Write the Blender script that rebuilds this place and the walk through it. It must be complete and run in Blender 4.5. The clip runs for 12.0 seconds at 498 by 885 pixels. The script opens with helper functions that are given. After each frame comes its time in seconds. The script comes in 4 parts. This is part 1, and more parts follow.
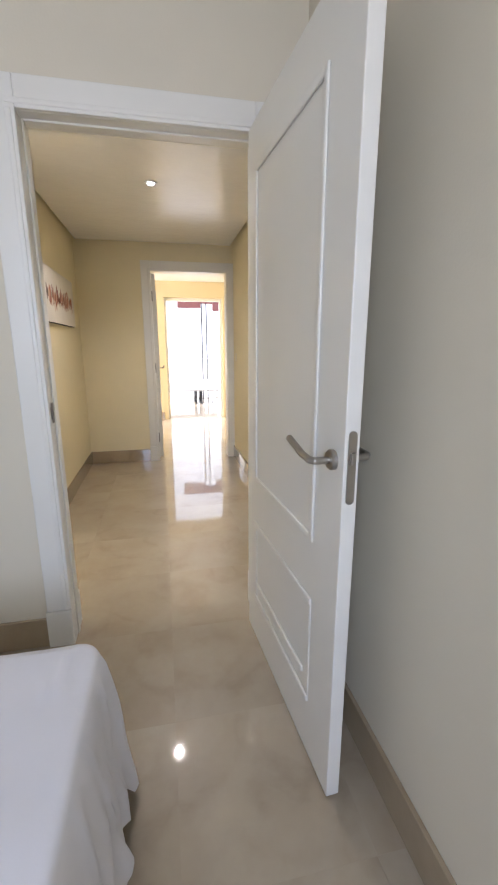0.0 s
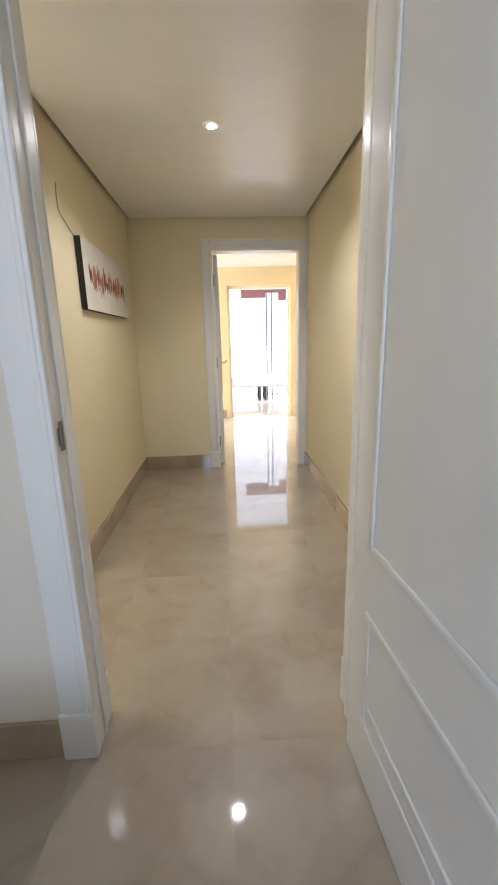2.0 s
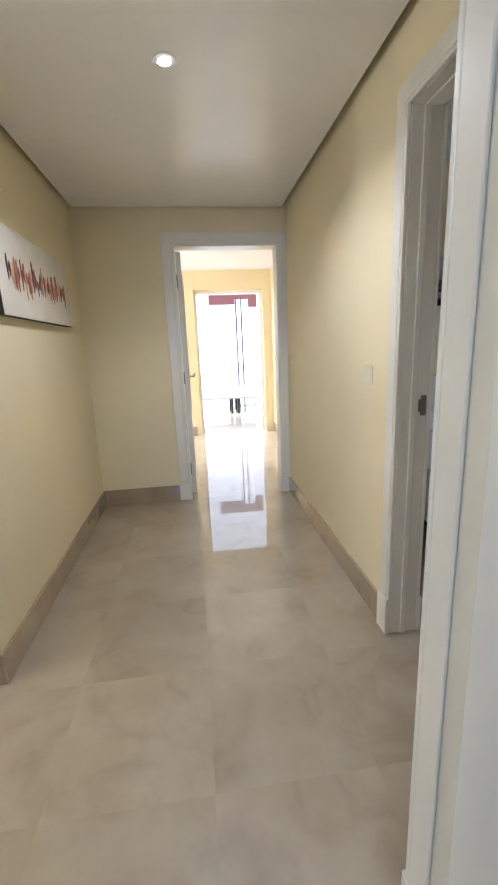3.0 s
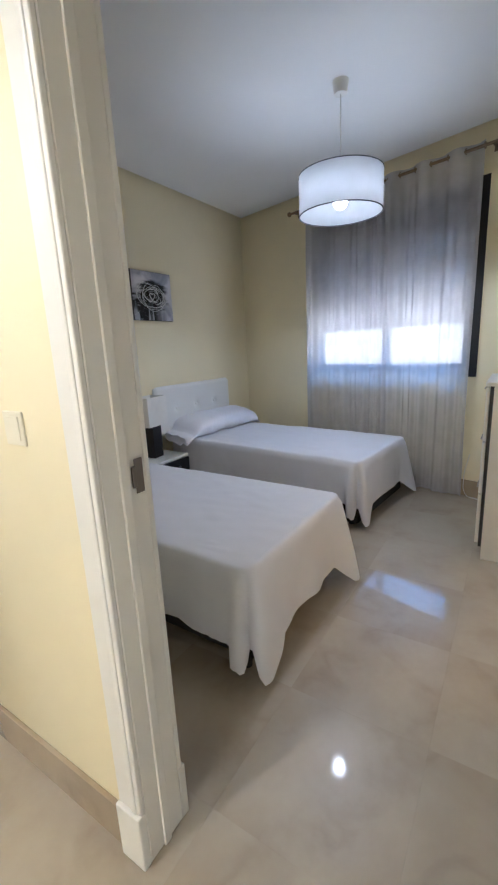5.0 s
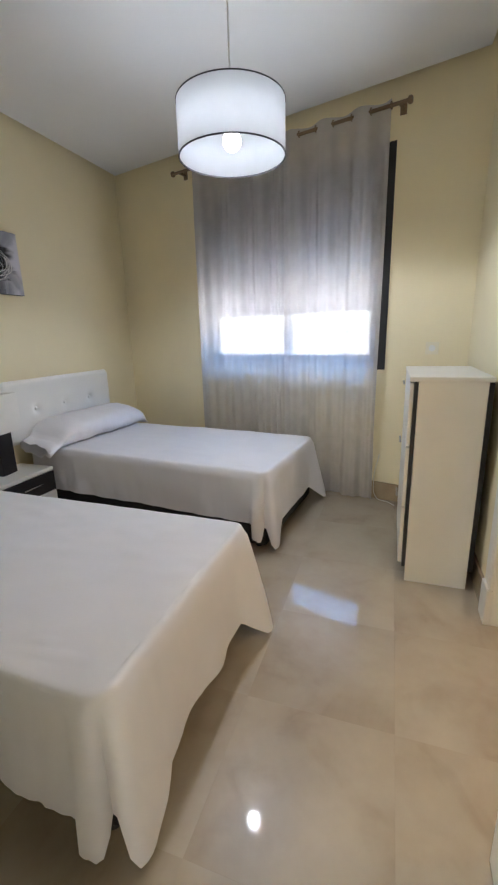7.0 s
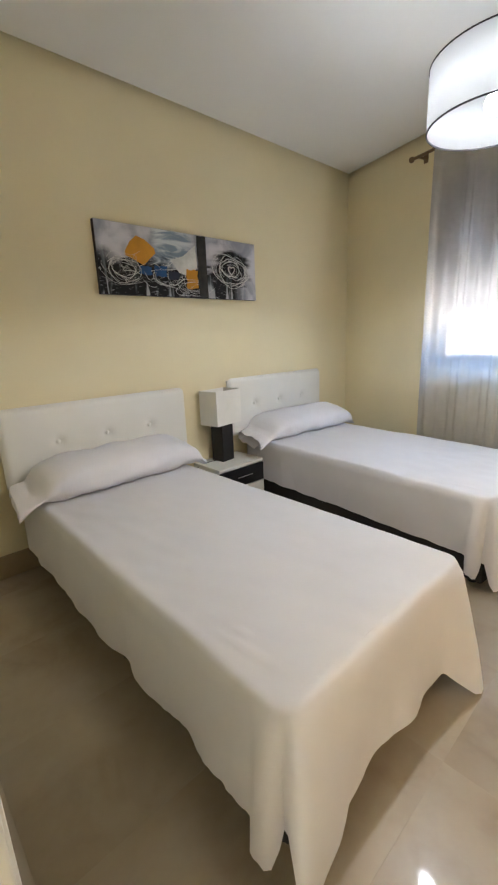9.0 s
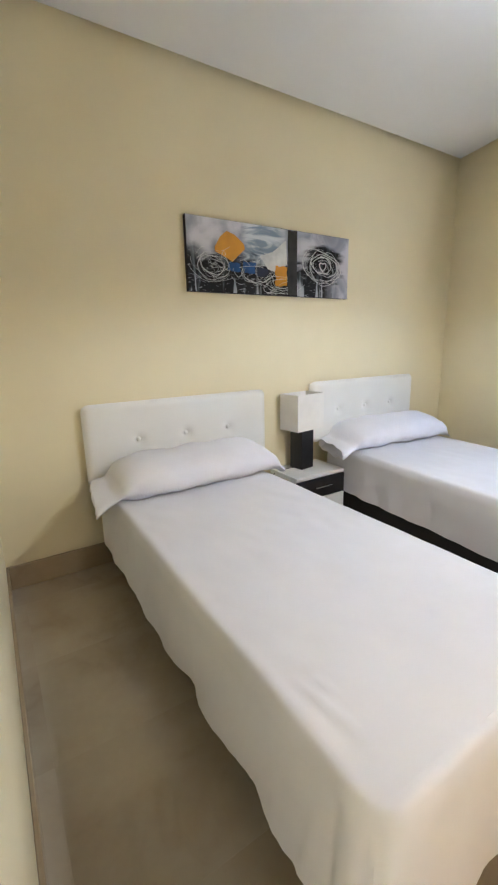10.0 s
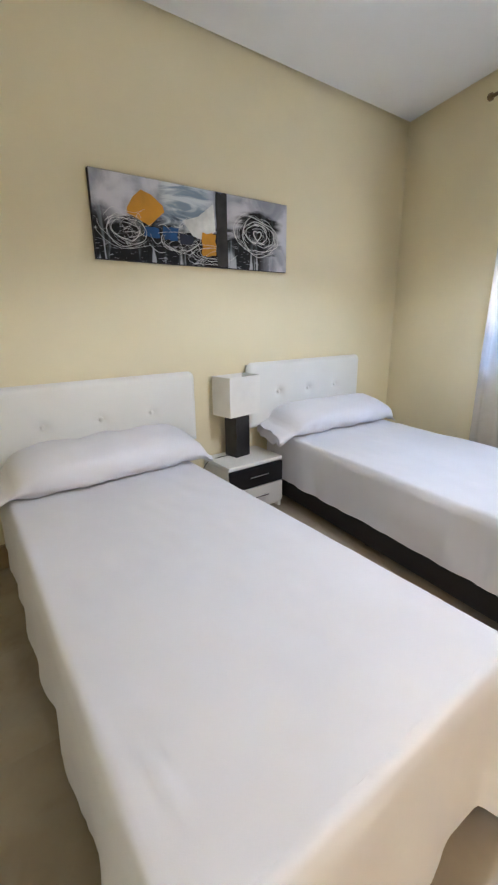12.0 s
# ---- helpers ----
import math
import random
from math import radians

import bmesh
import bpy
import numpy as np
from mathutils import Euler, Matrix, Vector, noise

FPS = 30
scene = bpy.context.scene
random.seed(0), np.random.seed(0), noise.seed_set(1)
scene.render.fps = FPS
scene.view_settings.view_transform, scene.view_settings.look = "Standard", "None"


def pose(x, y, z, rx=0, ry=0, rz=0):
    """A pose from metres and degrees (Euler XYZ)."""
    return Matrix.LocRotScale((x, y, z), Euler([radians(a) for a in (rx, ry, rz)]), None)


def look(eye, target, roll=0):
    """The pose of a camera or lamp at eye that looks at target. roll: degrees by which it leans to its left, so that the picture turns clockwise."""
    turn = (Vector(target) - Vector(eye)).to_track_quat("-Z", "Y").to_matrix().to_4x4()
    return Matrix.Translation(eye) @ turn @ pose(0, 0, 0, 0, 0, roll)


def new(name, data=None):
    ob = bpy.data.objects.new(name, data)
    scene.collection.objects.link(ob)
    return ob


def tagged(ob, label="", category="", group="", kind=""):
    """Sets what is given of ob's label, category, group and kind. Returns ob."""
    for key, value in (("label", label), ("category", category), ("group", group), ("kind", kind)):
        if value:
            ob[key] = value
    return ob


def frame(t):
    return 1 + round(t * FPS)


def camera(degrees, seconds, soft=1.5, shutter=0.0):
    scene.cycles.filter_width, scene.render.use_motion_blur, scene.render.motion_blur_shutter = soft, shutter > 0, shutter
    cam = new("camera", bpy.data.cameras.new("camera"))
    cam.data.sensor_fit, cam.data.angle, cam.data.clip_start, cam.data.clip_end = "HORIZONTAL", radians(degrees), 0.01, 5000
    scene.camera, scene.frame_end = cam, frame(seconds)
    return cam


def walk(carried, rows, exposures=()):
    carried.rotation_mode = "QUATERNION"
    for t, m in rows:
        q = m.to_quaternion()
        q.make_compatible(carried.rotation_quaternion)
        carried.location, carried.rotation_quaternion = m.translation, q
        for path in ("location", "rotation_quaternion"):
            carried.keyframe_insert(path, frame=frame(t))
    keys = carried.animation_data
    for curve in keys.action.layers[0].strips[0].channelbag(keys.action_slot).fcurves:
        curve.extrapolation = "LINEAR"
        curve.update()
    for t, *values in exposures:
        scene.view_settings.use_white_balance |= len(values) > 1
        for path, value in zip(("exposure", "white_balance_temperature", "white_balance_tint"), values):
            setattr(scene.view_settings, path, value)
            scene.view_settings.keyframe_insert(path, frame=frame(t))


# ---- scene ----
cam = camera(62.6, 12.0, 2.2)
EXPOSURES = [
    (0.0, 1.5, 5700, 18), (1.5, 1.4, 5600, 18), (2.7, 1.45, 5250, 16), (4.3, 1.68, 4850, 14), (5.5, 2.2, 5550, 14),
    (6.7, 2.22, 5720, 13), (8.3, 2.44, 6250, 12), (9.5, 2.78, 6000, 11), (10.5, 3.16, 5700, 13), (11.5, 3.1, 5650, 13), (12.0, 2.92, 5650, 13),
]
PATH = [
    (0, (0.000, -0.035, 1.288), (0.395, 1.871, 0.830), -0.1),
    (0.5, (-0.003, 0.022, 1.286), (0.207, 1.956, 0.821), -0.3),
    (1, (-0.003, 0.188, 1.286), (0.136, 2.126, 0.812), -0.6),
    (1.5, (-0.008, 0.371, 1.281), (0.084, 2.308, 0.792), -1.1),
    (2, (0.005, 0.617, 1.267), (0.106, 2.554, 0.781), -1.4),
    (2.5, (0.016, 0.913, 1.285), (0.13, 2.854, 0.815), -1.7),
    (2.7, (-0.001, 1.037, 1.283), (0.14, 2.978, 0.824), -2.1),
    (4.3, (0.187, 1.849, 1.283), (1.376, 3.397, 0.848), -2.5),
    (4.5, (0.219, 1.922, 1.313), (1.561, 3.338, 0.872), -2.9),
    (5, (0.298, 2.033, 1.296), (1.928, 3.101, 0.848), -2.8),
    (5.5, (0.471, 2.1, 1.284), (2.249, 2.891, 0.82), -2.2),
    (6, (0.625, 2.146, 1.307), (2.468, 2.753, 0.824), -1.6),
    (6.5, (0.747, 2.202, 1.273), (2.609, 2.734, 0.772), -1.2),
    (6.7, (0.817, 2.219, 1.255), (2.67, 2.777, 0.753), -1.3),
    (8.3, (0.921, 2.347, 1.273), (2.449, 3.536, 0.773), -2.7),
    (8.5, (0.928, 2.332, 1.271), (2.384, 3.612, 0.778), -2.6),
    (9, (0.922, 2.324, 1.273), (2.23, 3.757, 0.789), -2.4),
    (9.5, (0.921, 2.349, 1.278), (2.094, 3.897, 0.801), -1.9),
    (10, (0.984, 2.484, 1.268), (2.016, 4.132, 0.801), -1.3),
    (10.5, (1.023, 2.586, 1.287), (1.906, 4.314, 0.803), -0.8),
    (11, (1.163, 2.54, 1.249), (1.9, 4.336, 0.768), -0.2),
    (11.5, (1.286, 2.5, 1.27), (2.151, 4.223, 0.739), 0.1),
    (12, (1.329, 2.514, 1.258), (2.458, 4.065, 0.692), -0.7),
]
walk(cam, [(t, look(eye, target, roll)) for t, eye, target, roll in PATH], EXPOSURES)

# ---- world and light ----
WIN = pose(3.88, 1.78, 0, 0, 0, -14.3)      # the slanted window wall: x outwards, y along it from its south corner
world = bpy.data.worlds.new("sky")
scene.world = world
world.use_nodes = True
wn = world.node_tree
sky = wn.nodes.new("ShaderNodeTexSky")
sky.sky_type, sky.sun_disc = "NISHITA", False
sky.sun_elevation, sky.sun_rotation = radians(58), radians(-135)
wn.nodes["Background"].inputs[1].default_value = 0.12
wn.links.new(sky.outputs[0], wn.nodes["Background"].inputs[0])


def lamp(name, kind, m, power, colour=(1, 1, 1), **more):
    data = bpy.data.lights.new(name, kind)
    data.energy, data.color = power, colour
    for key, value in more.items():
        if key == "size":
            data.shape, data.size, data.size_y = "RECTANGLE", value[0], value[1]
        elif key == "soft":
            data.shadow_soft_size = value
        elif key == "cone":
            data.spot_size, data.spot_blend = radians(value), 0.6
        elif key == "blend":
            data.spot_blend = value
        elif key == "spread":
            data.spread = radians(value)
        elif key == "angle":
            data.angle = radians(value)
    ob = new(name, data)
    ob.matrix_world = m
    return ob


# the sun stands high in the south-west
lamp("sun", "SUN", look((0, 0, 0), (0.36, 0.38, -0.85)), 5.0, (1.0, 0.95, 0.87), angle=0.5)
# sky light in the openings, and a warm fill added in the living room
lamp("terrace_daylight", "AREA", look((0.57, 8.2, 2.85), (0.57, 6.4, 0.0)), 80, (1.0, 0.94, 0.84), size=(1.0, 0.6))
# added warm fill at an unseen west opening, brightens living room and hall
lamp("living_west_fill", "AREA", look((-2.97, 6.1, 1.4), (0.5, 6.1, 1.0)), 42, (1.0, 0.92, 0.80), size=(1.5, 1.5))
lamp("back_bedroom_daylight", "AREA", look((-0.65, -1.93, 1.65), (-0.6, 1.5, 0.9)), 12.6, (0.84, 0.91, 1.0), size=(1.4, 1.2))
# under the half-lowered shutter: light thrown up by the sunlit ground, and blue light down from the sky
lamp("twin_window_ground_light", "AREA", WIN @ look((0.85, 1.37, 0.80), (0.50, 1.37, 1.74)), 14.0, (1.0, 0.97, 0.94), size=(2.0, 1.0), spread=150)
lamp("twin_window_sky_light", "AREA", WIN @ look((0.85, 1.37, 1.90), (0.35, 1.37, 1.03)), 13.0, (0.30, 0.57, 1.0), size=(2.0, 1.0), spread=150)
# lamps of the place, and a fill added in the corridor
lamp("pendant_bulb_light", "SPOT", look((2.9, 3.0, 2.115), (2.9, 3.0, 0)), 6.2, (0.92, 0.96, 1.0), soft=0.026, cone=158, blend=0.32)
lamp("pendant_bulb_upper_light", "POINT", Matrix.Translation((2.9, 3.0, 2.125)), 0.95, (0.92, 0.96, 1.0), soft=0.042)
lamp("hall_spot_light", "SPOT", look((-0.02, 3.03, 2.318), (-0.02, 3.03, 0)), 20, (1.0, 0.90, 0.76), soft=0.02, cone=145)
lamp("ensuite_light", "POINT", Matrix.Translation((2.0, 1.0, 2.2)), 5.0, (1.0, 0.72, 0.45), soft=0.08)
# added fill without a fixture, lifts the ambient light of corridor and hall
lamp("corridor_fill", "POINT", Matrix.Translation((-2.3, 2.3, 2.2)), 13, (1.0, 0.92, 0.78), soft=0.08)


# ---- materials ----
def material(name, base, rough=0.5, metal=0.0, var=0.08, scale=6.0, bump=0.0, bump_scale=80.0, coat=0.0, spec=0.5, piece=0.0):
    """A plain surface with tone variation at two scales and fine relief."""
    mat = bpy.data.materials.new(name)
    mat.use_nodes = True
    nt = mat.node_tree
    sh = nt.nodes["Principled BSDF"]
    tc = nt.nodes.new("ShaderNodeTexCoord")
    big, fine = nt.nodes.new("ShaderNodeTexNoise"), nt.nodes.new("ShaderNodeTexNoise")
    big.inputs["Scale"].default_value, big.inputs["Detail"].default_value = scale, 4
    fine.inputs["Scale"].default_value, fine.inputs["Detail"].default_value = bump_scale, 3
    nt.links.new(tc.outputs["Object"], big.inputs["Vector"])
    nt.links.new(tc.outputs["Object"], fine.inputs["Vector"])
    mix = nt.nodes.new("ShaderNodeMix")
    mix.data_type, mix.blend_type = "RGBA", "MULTIPLY"
    ramp = nt.nodes.new("ShaderNodeMapRange")
    ramp.inputs["From Min"].default_value, ramp.inputs["From Max"].default_value = 0.3, 0.7
    ramp.inputs["To Min"].default_value, ramp.inputs["To Max"].default_value = 1 - var, 1 + var * 0.4
    nt.links.new(big.outputs["Fac"], ramp.inputs["Value"])
    mix.inputs["Factor"].default_value = 1.0
    mix.inputs["A"].default_value = (*base, 1)
    last = ramp.outputs["Result"]
    if piece:
        info, m2, m3 = nt.nodes.new("ShaderNodeObjectInfo"), nt.nodes.new("ShaderNodeMapRange"), nt.nodes.new("ShaderNodeMath")
        m2.inputs["To Min"].default_value, m2.inputs["To Max"].default_value = 1 - piece, 1 + piece * 0.5
        m3.operation = "MULTIPLY"
        nt.links.new(info.outputs["Random"], m2.inputs["Value"])
        nt.links.new(last, m3.inputs[0])
        nt.links.new(m2.outputs["Result"], m3.inputs[1])
        last = m3.outputs[0]
    nt.links.new(last, mix.inputs["B"])
    nt.links.new(mix.outputs["Result"], sh.inputs["Base Color"])
    r2 = nt.nodes.new("ShaderNodeMapRange")
    r2.inputs["To Min"].default_value, r2.inputs["To Max"].default_value = max(0.02, rough - 0.06), min(1, rough + 0.06)
    nt.links.new(big.outputs["Fac"], r2.inputs["Value"])
    nt.links.new(r2.outputs["Result"], sh.inputs["Roughness"])
    sh.inputs["Metallic"].default_value = metal
    sh.inputs["Coat Weight"].default_value = coat
    sh.inputs["Specular IOR Level"].default_value = spec
    if bump:
        bp = nt.nodes.new("ShaderNodeBump")
        bp.inputs["Strength"].default_value, bp.inputs["Distance"].default_value = bump, 0.004
        nt.links.new(fine.outputs["Fac"], bp.inputs["Height"])
        nt.links.new(bp.outputs["Normal"], sh.inputs["Normal"])
    return mat


def glowing(name, colour, strength):
    mat = bpy.data.materials.new(name)
    mat.use_nodes = True
    sh = mat.node_tree.nodes["Principled BSDF"]
    sh.inputs["Base Color"].default_value = (*colour, 1)
    sh.inputs["Emission Color"].default_value = (*colour, 1)
    sh.inputs["Emission Strength"].default_value = strength
    return mat


def marble(name, base, vein, rough=0.06, piece=0.08):
    """Polished cream marble: clouds, a few grey-brown veins, a tone of its own for each slab."""
    mat = bpy.data.materials.new(name)
    mat.use_nodes = True
    nt = mat.node_tree
    sh = nt.nodes["Principled BSDF"]
    tc, info = nt.nodes.new("ShaderNodeTexCoord"), nt.nodes.new("ShaderNodeObjectInfo")
    shift = nt.nodes.new("ShaderNodeVectorMath")
    shift.operation = "ADD"
    scl = nt.nodes.new("ShaderNodeMath")
    scl.operation, scl.inputs[1].default_value = "MULTIPLY", 37.0
    nt.links.new(info.outputs["Random"], scl.inputs[0])
    nt.links.new(tc.outputs["Object"], shift.inputs[0])
    nt.links.new(scl.outputs[0], shift.inputs[1])
    cloud, fine, wave = (nt.nodes.new("ShaderNodeTexNoise") for _ in range(3))
    for node, s, d, dist in ((cloud, 3.4, 7, 0.25), (fine, 26, 5, 0.2), (wave, 3.0, 7, 0.5)):
        node.inputs["Scale"].default_value, node.inputs["Detail"].default_value, node.inputs["Distortion"].default_value = s, d, dist
        nt.links.new(shift.outputs[0], node.inputs["Vector"])
    ramp = nt.nodes.new("ShaderNodeValToRGB")
    ramp.color_ramp.elements[0].position, ramp.color_ramp.elements[1].position = 0.30, 0.68
    ramp.color_ramp.elements[0].color = (base[0] * 0.84, base[1] * 0.80, base[2] * 0.755, 1)
    ramp.color_ramp.elements[1].color = (*base, 1)
    nt.links.new(cloud.outputs["Fac"], ramp.inputs["Fac"])
    band = nt.nodes.new("ShaderNodeValToRGB")
    e = band.color_ramp.elements
    e[0].position, e[0].color = 0.44, (0, 0, 0, 1)
    e[1].position, e[1].color = 0.56, (0, 0, 0, 1)
    mid = e.new(0.5)
    mid.color = (0.30, 0.30, 0.30, 1)
    nt.links.new(wave.outputs["Fac"], band.inputs["Fac"])
    gate = nt.nodes.new("ShaderNodeMath")
    gate.operation = "MULTIPLY"
    nt.links.new(band.outputs["Color"], gate.inputs[0])
    low = nt.nodes.new("ShaderNodeMapRange")
    low.inputs["From Min"].default_value, low.inputs["From Max"].default_value = 0.55, 0.40
    nt.links.new(cloud.outputs["Fac"], low.inputs["Value"])
    nt.links.new(low.outputs["Result"], gate.inputs[1])
    m1 = nt.nodes.new("ShaderNodeMix")
    m1.data_type = "RGBA"
    m1.inputs["B"].default_value = (*vein, 1)
    nt.links.new(gate.outputs[0], m1.inputs["Factor"])
    nt.links.new(ramp.outputs["Color"], m1.inputs["A"])
    tone, tf = nt.nodes.new("ShaderNodeMapRange"), nt.nodes.new("ShaderNodeMapRange")
    tone.inputs["To Min"].default_value, tone.inputs["To Max"].default_value = 1 - piece, 1 + piece * 0.4
    nt.links.new(info.outputs["Random"], tone.inputs["Value"])
    tf.inputs["To Min"].default_value, tf.inputs["To Max"].default_value = 0.95, 1.05
    nt.links.new(fine.outputs["Fac"], tf.inputs["Value"])
    mul = nt.nodes.new("ShaderNodeMath")
    mul.operation = "MULTIPLY"
    nt.links.new(tone.outputs["Result"], mul.inputs[0])
    nt.links.new(tf.outputs["Result"], mul.inputs[1])
    m2 = nt.nodes.new("ShaderNodeMix")
    m2.data_type, m2.blend_type = "RGBA", "MULTIPLY"
    m2.inputs["Factor"].default_value = 1
    nt.links.new(m1.outputs["Result"], m2.inputs["A"])
    nt.links.new(mul.outputs[0], m2.inputs["B"])
    nt.links.new(m2.outputs["Result"], sh.inputs["Base Color"])
    rr = nt.nodes.new("ShaderNodeMapRange")
    rr.inputs["To Min"].default_value, rr.inputs["To Max"].default_value = rough * 0.85, rough * 1.15
    nt.links.new(cloud.outputs["Fac"], rr.inputs["Value"])
    nt.links.new(rr.outputs["Result"], sh.inputs["Roughness"])
    sh.inputs["Coat Weight"].default_value, sh.inputs["Coat Roughness"].default_value = 1.0, 0.038
    sh.inputs["Coat IOR"].default_value = 1.6
    sh.inputs["Specular IOR Level"].default_value = 0.34
    return mat


def sheer(name, colour, see, glow):
    """Thin woven cloth that lets part of the light straight through and glows with the rest."""
    mat = bpy.data.materials.new(name)
    mat.use_nodes = True
    nt = mat.node_tree
    for n in list(nt.nodes):
        nt.nodes.remove(n)
    out, mix, mix2 = nt.nodes.new("ShaderNodeOutputMaterial"), nt.nodes.new("ShaderNodeMixShader"), nt.nodes.new("ShaderNodeMixShader")
    tr, di, tl = nt.nodes.new("ShaderNodeBsdfTransparent"), nt.nodes.new("ShaderNodeBsdfDiffuse"), nt.nodes.new("ShaderNodeBsdfTranslucent")
    tc, wv = nt.nodes.new("ShaderNodeTexCoord"), nt.nodes.new("ShaderNodeTexNoise")
    wv.inputs["Scale"].default_value = 9
    nt.links.new(tc.outputs["Object"], wv.inputs["Vector"])
    mr = nt.nodes.new("ShaderNodeMapRange")
    mr.inputs["To Min"].default_value, mr.inputs["To Max"].default_value = see - 0.08, see + 0.08
    nt.links.new(wv.outputs["Fac"], mr.inputs["Value"])
    di.inputs["Color"].default_value = tl.inputs["Color"].default_value = (*colour, 1)
    mix2.inputs[0].default_value = glow
    nt.links.new(di.outputs[0], mix2.inputs[1])
    nt.links.new(tl.outputs[0], mix2.inputs[2])
    nt.links.new(mr.outputs["Result"], mix.inputs[0])
    nt.links.new(mix2.outputs[0], mix.inputs[1])
    nt.links.new(tr.outputs[0], mix.inputs[2])
    nt.links.new(mix.outputs[0], out.inputs["Surface"])
    return mat


PAINT = material("cream_wall_paint", (0.83, 0.74, 0.495), 0.75, var=0.05, scale=1.6, bump=0.12, bump_scale=140)
PAINT_PALE = material("pale_wall_paint", (0.72, 0.66, 0.52), 0.7, var=0.05, scale=1.6, bump=0.12, bump_scale=140)
PAINT_YELLOW = material("yellow_wall_paint", (0.78, 0.66, 0.40), 0.75, var=0.05, scale=1.6, bump=0.1)
CEILING = material("ceiling_paint", (0.80, 0.80, 0.79), 0.8, var=0.03, scale=1.2, bump=0.06)
CEILING_SATIN = material("satin_ceiling_paint", (0.90, 0.89, 0.87), 0.20, var=0.03, scale=1.2, bump=1.0, bump_scale=6.0)
LACQUER = material("white_lacquer", (0.80, 0.78, 0.71), 0.31, var=0.03, scale=3, bump=0.03, bump_scale=60)
MARBLE = marble("cream_marble", (0.435, 0.372, 0.275), (0.24, 0.185, 0.13), 0.36, 0.06)
MARBLE_BASE = marble("brown_marble_skirting", (0.41, 0.325, 0.21), (0.25, 0.18, 0.11), 0.15, 0.03)
GROUT = material("grout", (0.50, 0.42, 0.32), 0.8)
DULL_STEEL = material("dull_steel", (0.20, 0.18, 0.16), 0.42, 1.0, var=0.1, scale=40)
CHROME = material("polished_chrome", (0.80, 0.80, 0.80), 0.14, 1.0, var=0.03, scale=30)
STEEL = material("brushed_steel", (0.42, 0.395, 0.36), 0.30, 1.0, var=0.06, scale=30)
DARK_METAL = material("dark_aluminium", (0.012, 0.012, 0.014), 0.4, 0.0)
COTTON = material("white_cotton", (0.75, 0.74, 0.76), 0.9, var=0.03, scale=5, bump=0.06, bump_scale=420, spec=0.15)
PILLOW_COTTON = material("pillow_cotton", (0.80, 0.79, 0.82), 0.9, var=0.03, scale=7, bump=0.08, bump_scale=380, spec=0.15)
LEATHERETTE = material("white_leatherette", (0.80, 0.79, 0.74), 0.42, var=0.03, scale=4, bump=0.05, bump_scale=300)
BLACK_FABRIC = material("black_base_fabric", (0.02, 0.018, 0.017), 0.85, bump=0.3, bump_scale=200)
BLACK_WOOD = material("black_ash_veneer", (0.014, 0.013, 0.014), 0.32, var=0.3, scale=30)
WHITE_WOOD = material("white_melamine", (0.78, 0.76, 0.70), 0.4, var=0.03, scale=5)
SHADE = sheer("white_shade_fabric", (0.70, 0.70, 0.70), 0.07, 0.66)
SHADE_BOX = material("white_shade_card", (0.82, 0.80, 0.74), 0.8, bump=0.1, bump_scale=200)
CURTAIN = sheer("sheer_curtain", (0.70, 0.68, 0.68), 0.30, 0.6)
SHUTTER = material("grey_shutter_slat", (0.28, 0.27, 0.27), 0.5, var=0.06)
BULB = glowing("bulb_glow", (0.93, 0.97, 1.0), 5)
SPOT_GLOW = glowing("spot_glow", (1.0, 0.97, 0.92), 12)
CREAM_PLASTIC = material("cream_plastic", (0.80, 0.74, 0.56), 0.35)
WHITE_PLASTIC = material("white_plastic", (0.78, 0.77, 0.72), 0.35)
BROWN_ROD = material("bronze_rod", (0.22, 0.15, 0.09), 0.4, 0.6)
CLAY = material("red_brown_awning", (0.12, 0.04, 0.035), 0.8, bump=0.1)
GREY_WEAVE = material("pale_grey_weave", (0.28, 0.28, 0.28), 0.85, bump=0.3)
TERRACE_WHITE = material("white_render", (0.80, 0.79, 0.76), 0.85, bump=0.2)
BLACK_EDGE = material("black_canvas_edge", (0.02, 0.018, 0.018), 0.7)
GROUND = material("pale_ground", (0.45, 0.40, 0.33), 0.9, var=0.2, scale=0.8, bump=0.2)
GLASS = bpy.data.materials.new("clear_glass")
GLASS.use_nodes = True
gsh = GLASS.node_tree.nodes["Principled BSDF"]
gsh.inputs["Transmission Weight"].default_value, gsh.inputs["Roughness"].default_value, gsh.inputs["IOR"].default_value = 1.0, 0.0, 1.45


# ---- mesh helpers ----
def box(bm, a, b, bevel=0.0, segs=2):
    """An axis-aligned box from corner a to corner b, with its edges rounded."""
    lo, hi = [min(p, q) for p, q in zip(a, b)], [max(p, q) for p, q in zip(a, b)]
    made = bmesh.ops.create_cube(bm, size=1.0)["verts"]
    for v in made:
        v.co = Vector([lo[i] + (v.co[i] + 0.5) * (hi[i] - lo[i]) for i in range(3)])
    if bevel:
        edges = {e for v in made for e in v.link_edges}
        bmesh.ops.bevel(bm, geom=list(edges), offset=bevel, segments=segs, profile=0.5, affect="EDGES")
    return bm


def cyl(bm, a, b, r, r2=None, segs=20):
    """A rod from a to b."""
    a, b = Vector(a), Vector(b)
    m = Matrix.Translation((a + b) / 2) @ (b - a).to_track_quat("Z", "Y").to_matrix().to_4x4()
    bmesh.ops.create_cone(bm, cap_ends=True, segments=segs, radius1=r, radius2=r if r2 is None else r2, depth=(b - a).length, matrix=m)
    return bm


def boxes(*specs, bevel=0.0):
    bm = bmesh.new()
    for a, b in specs:
        box(bm, a, b, bevel)
    return bm


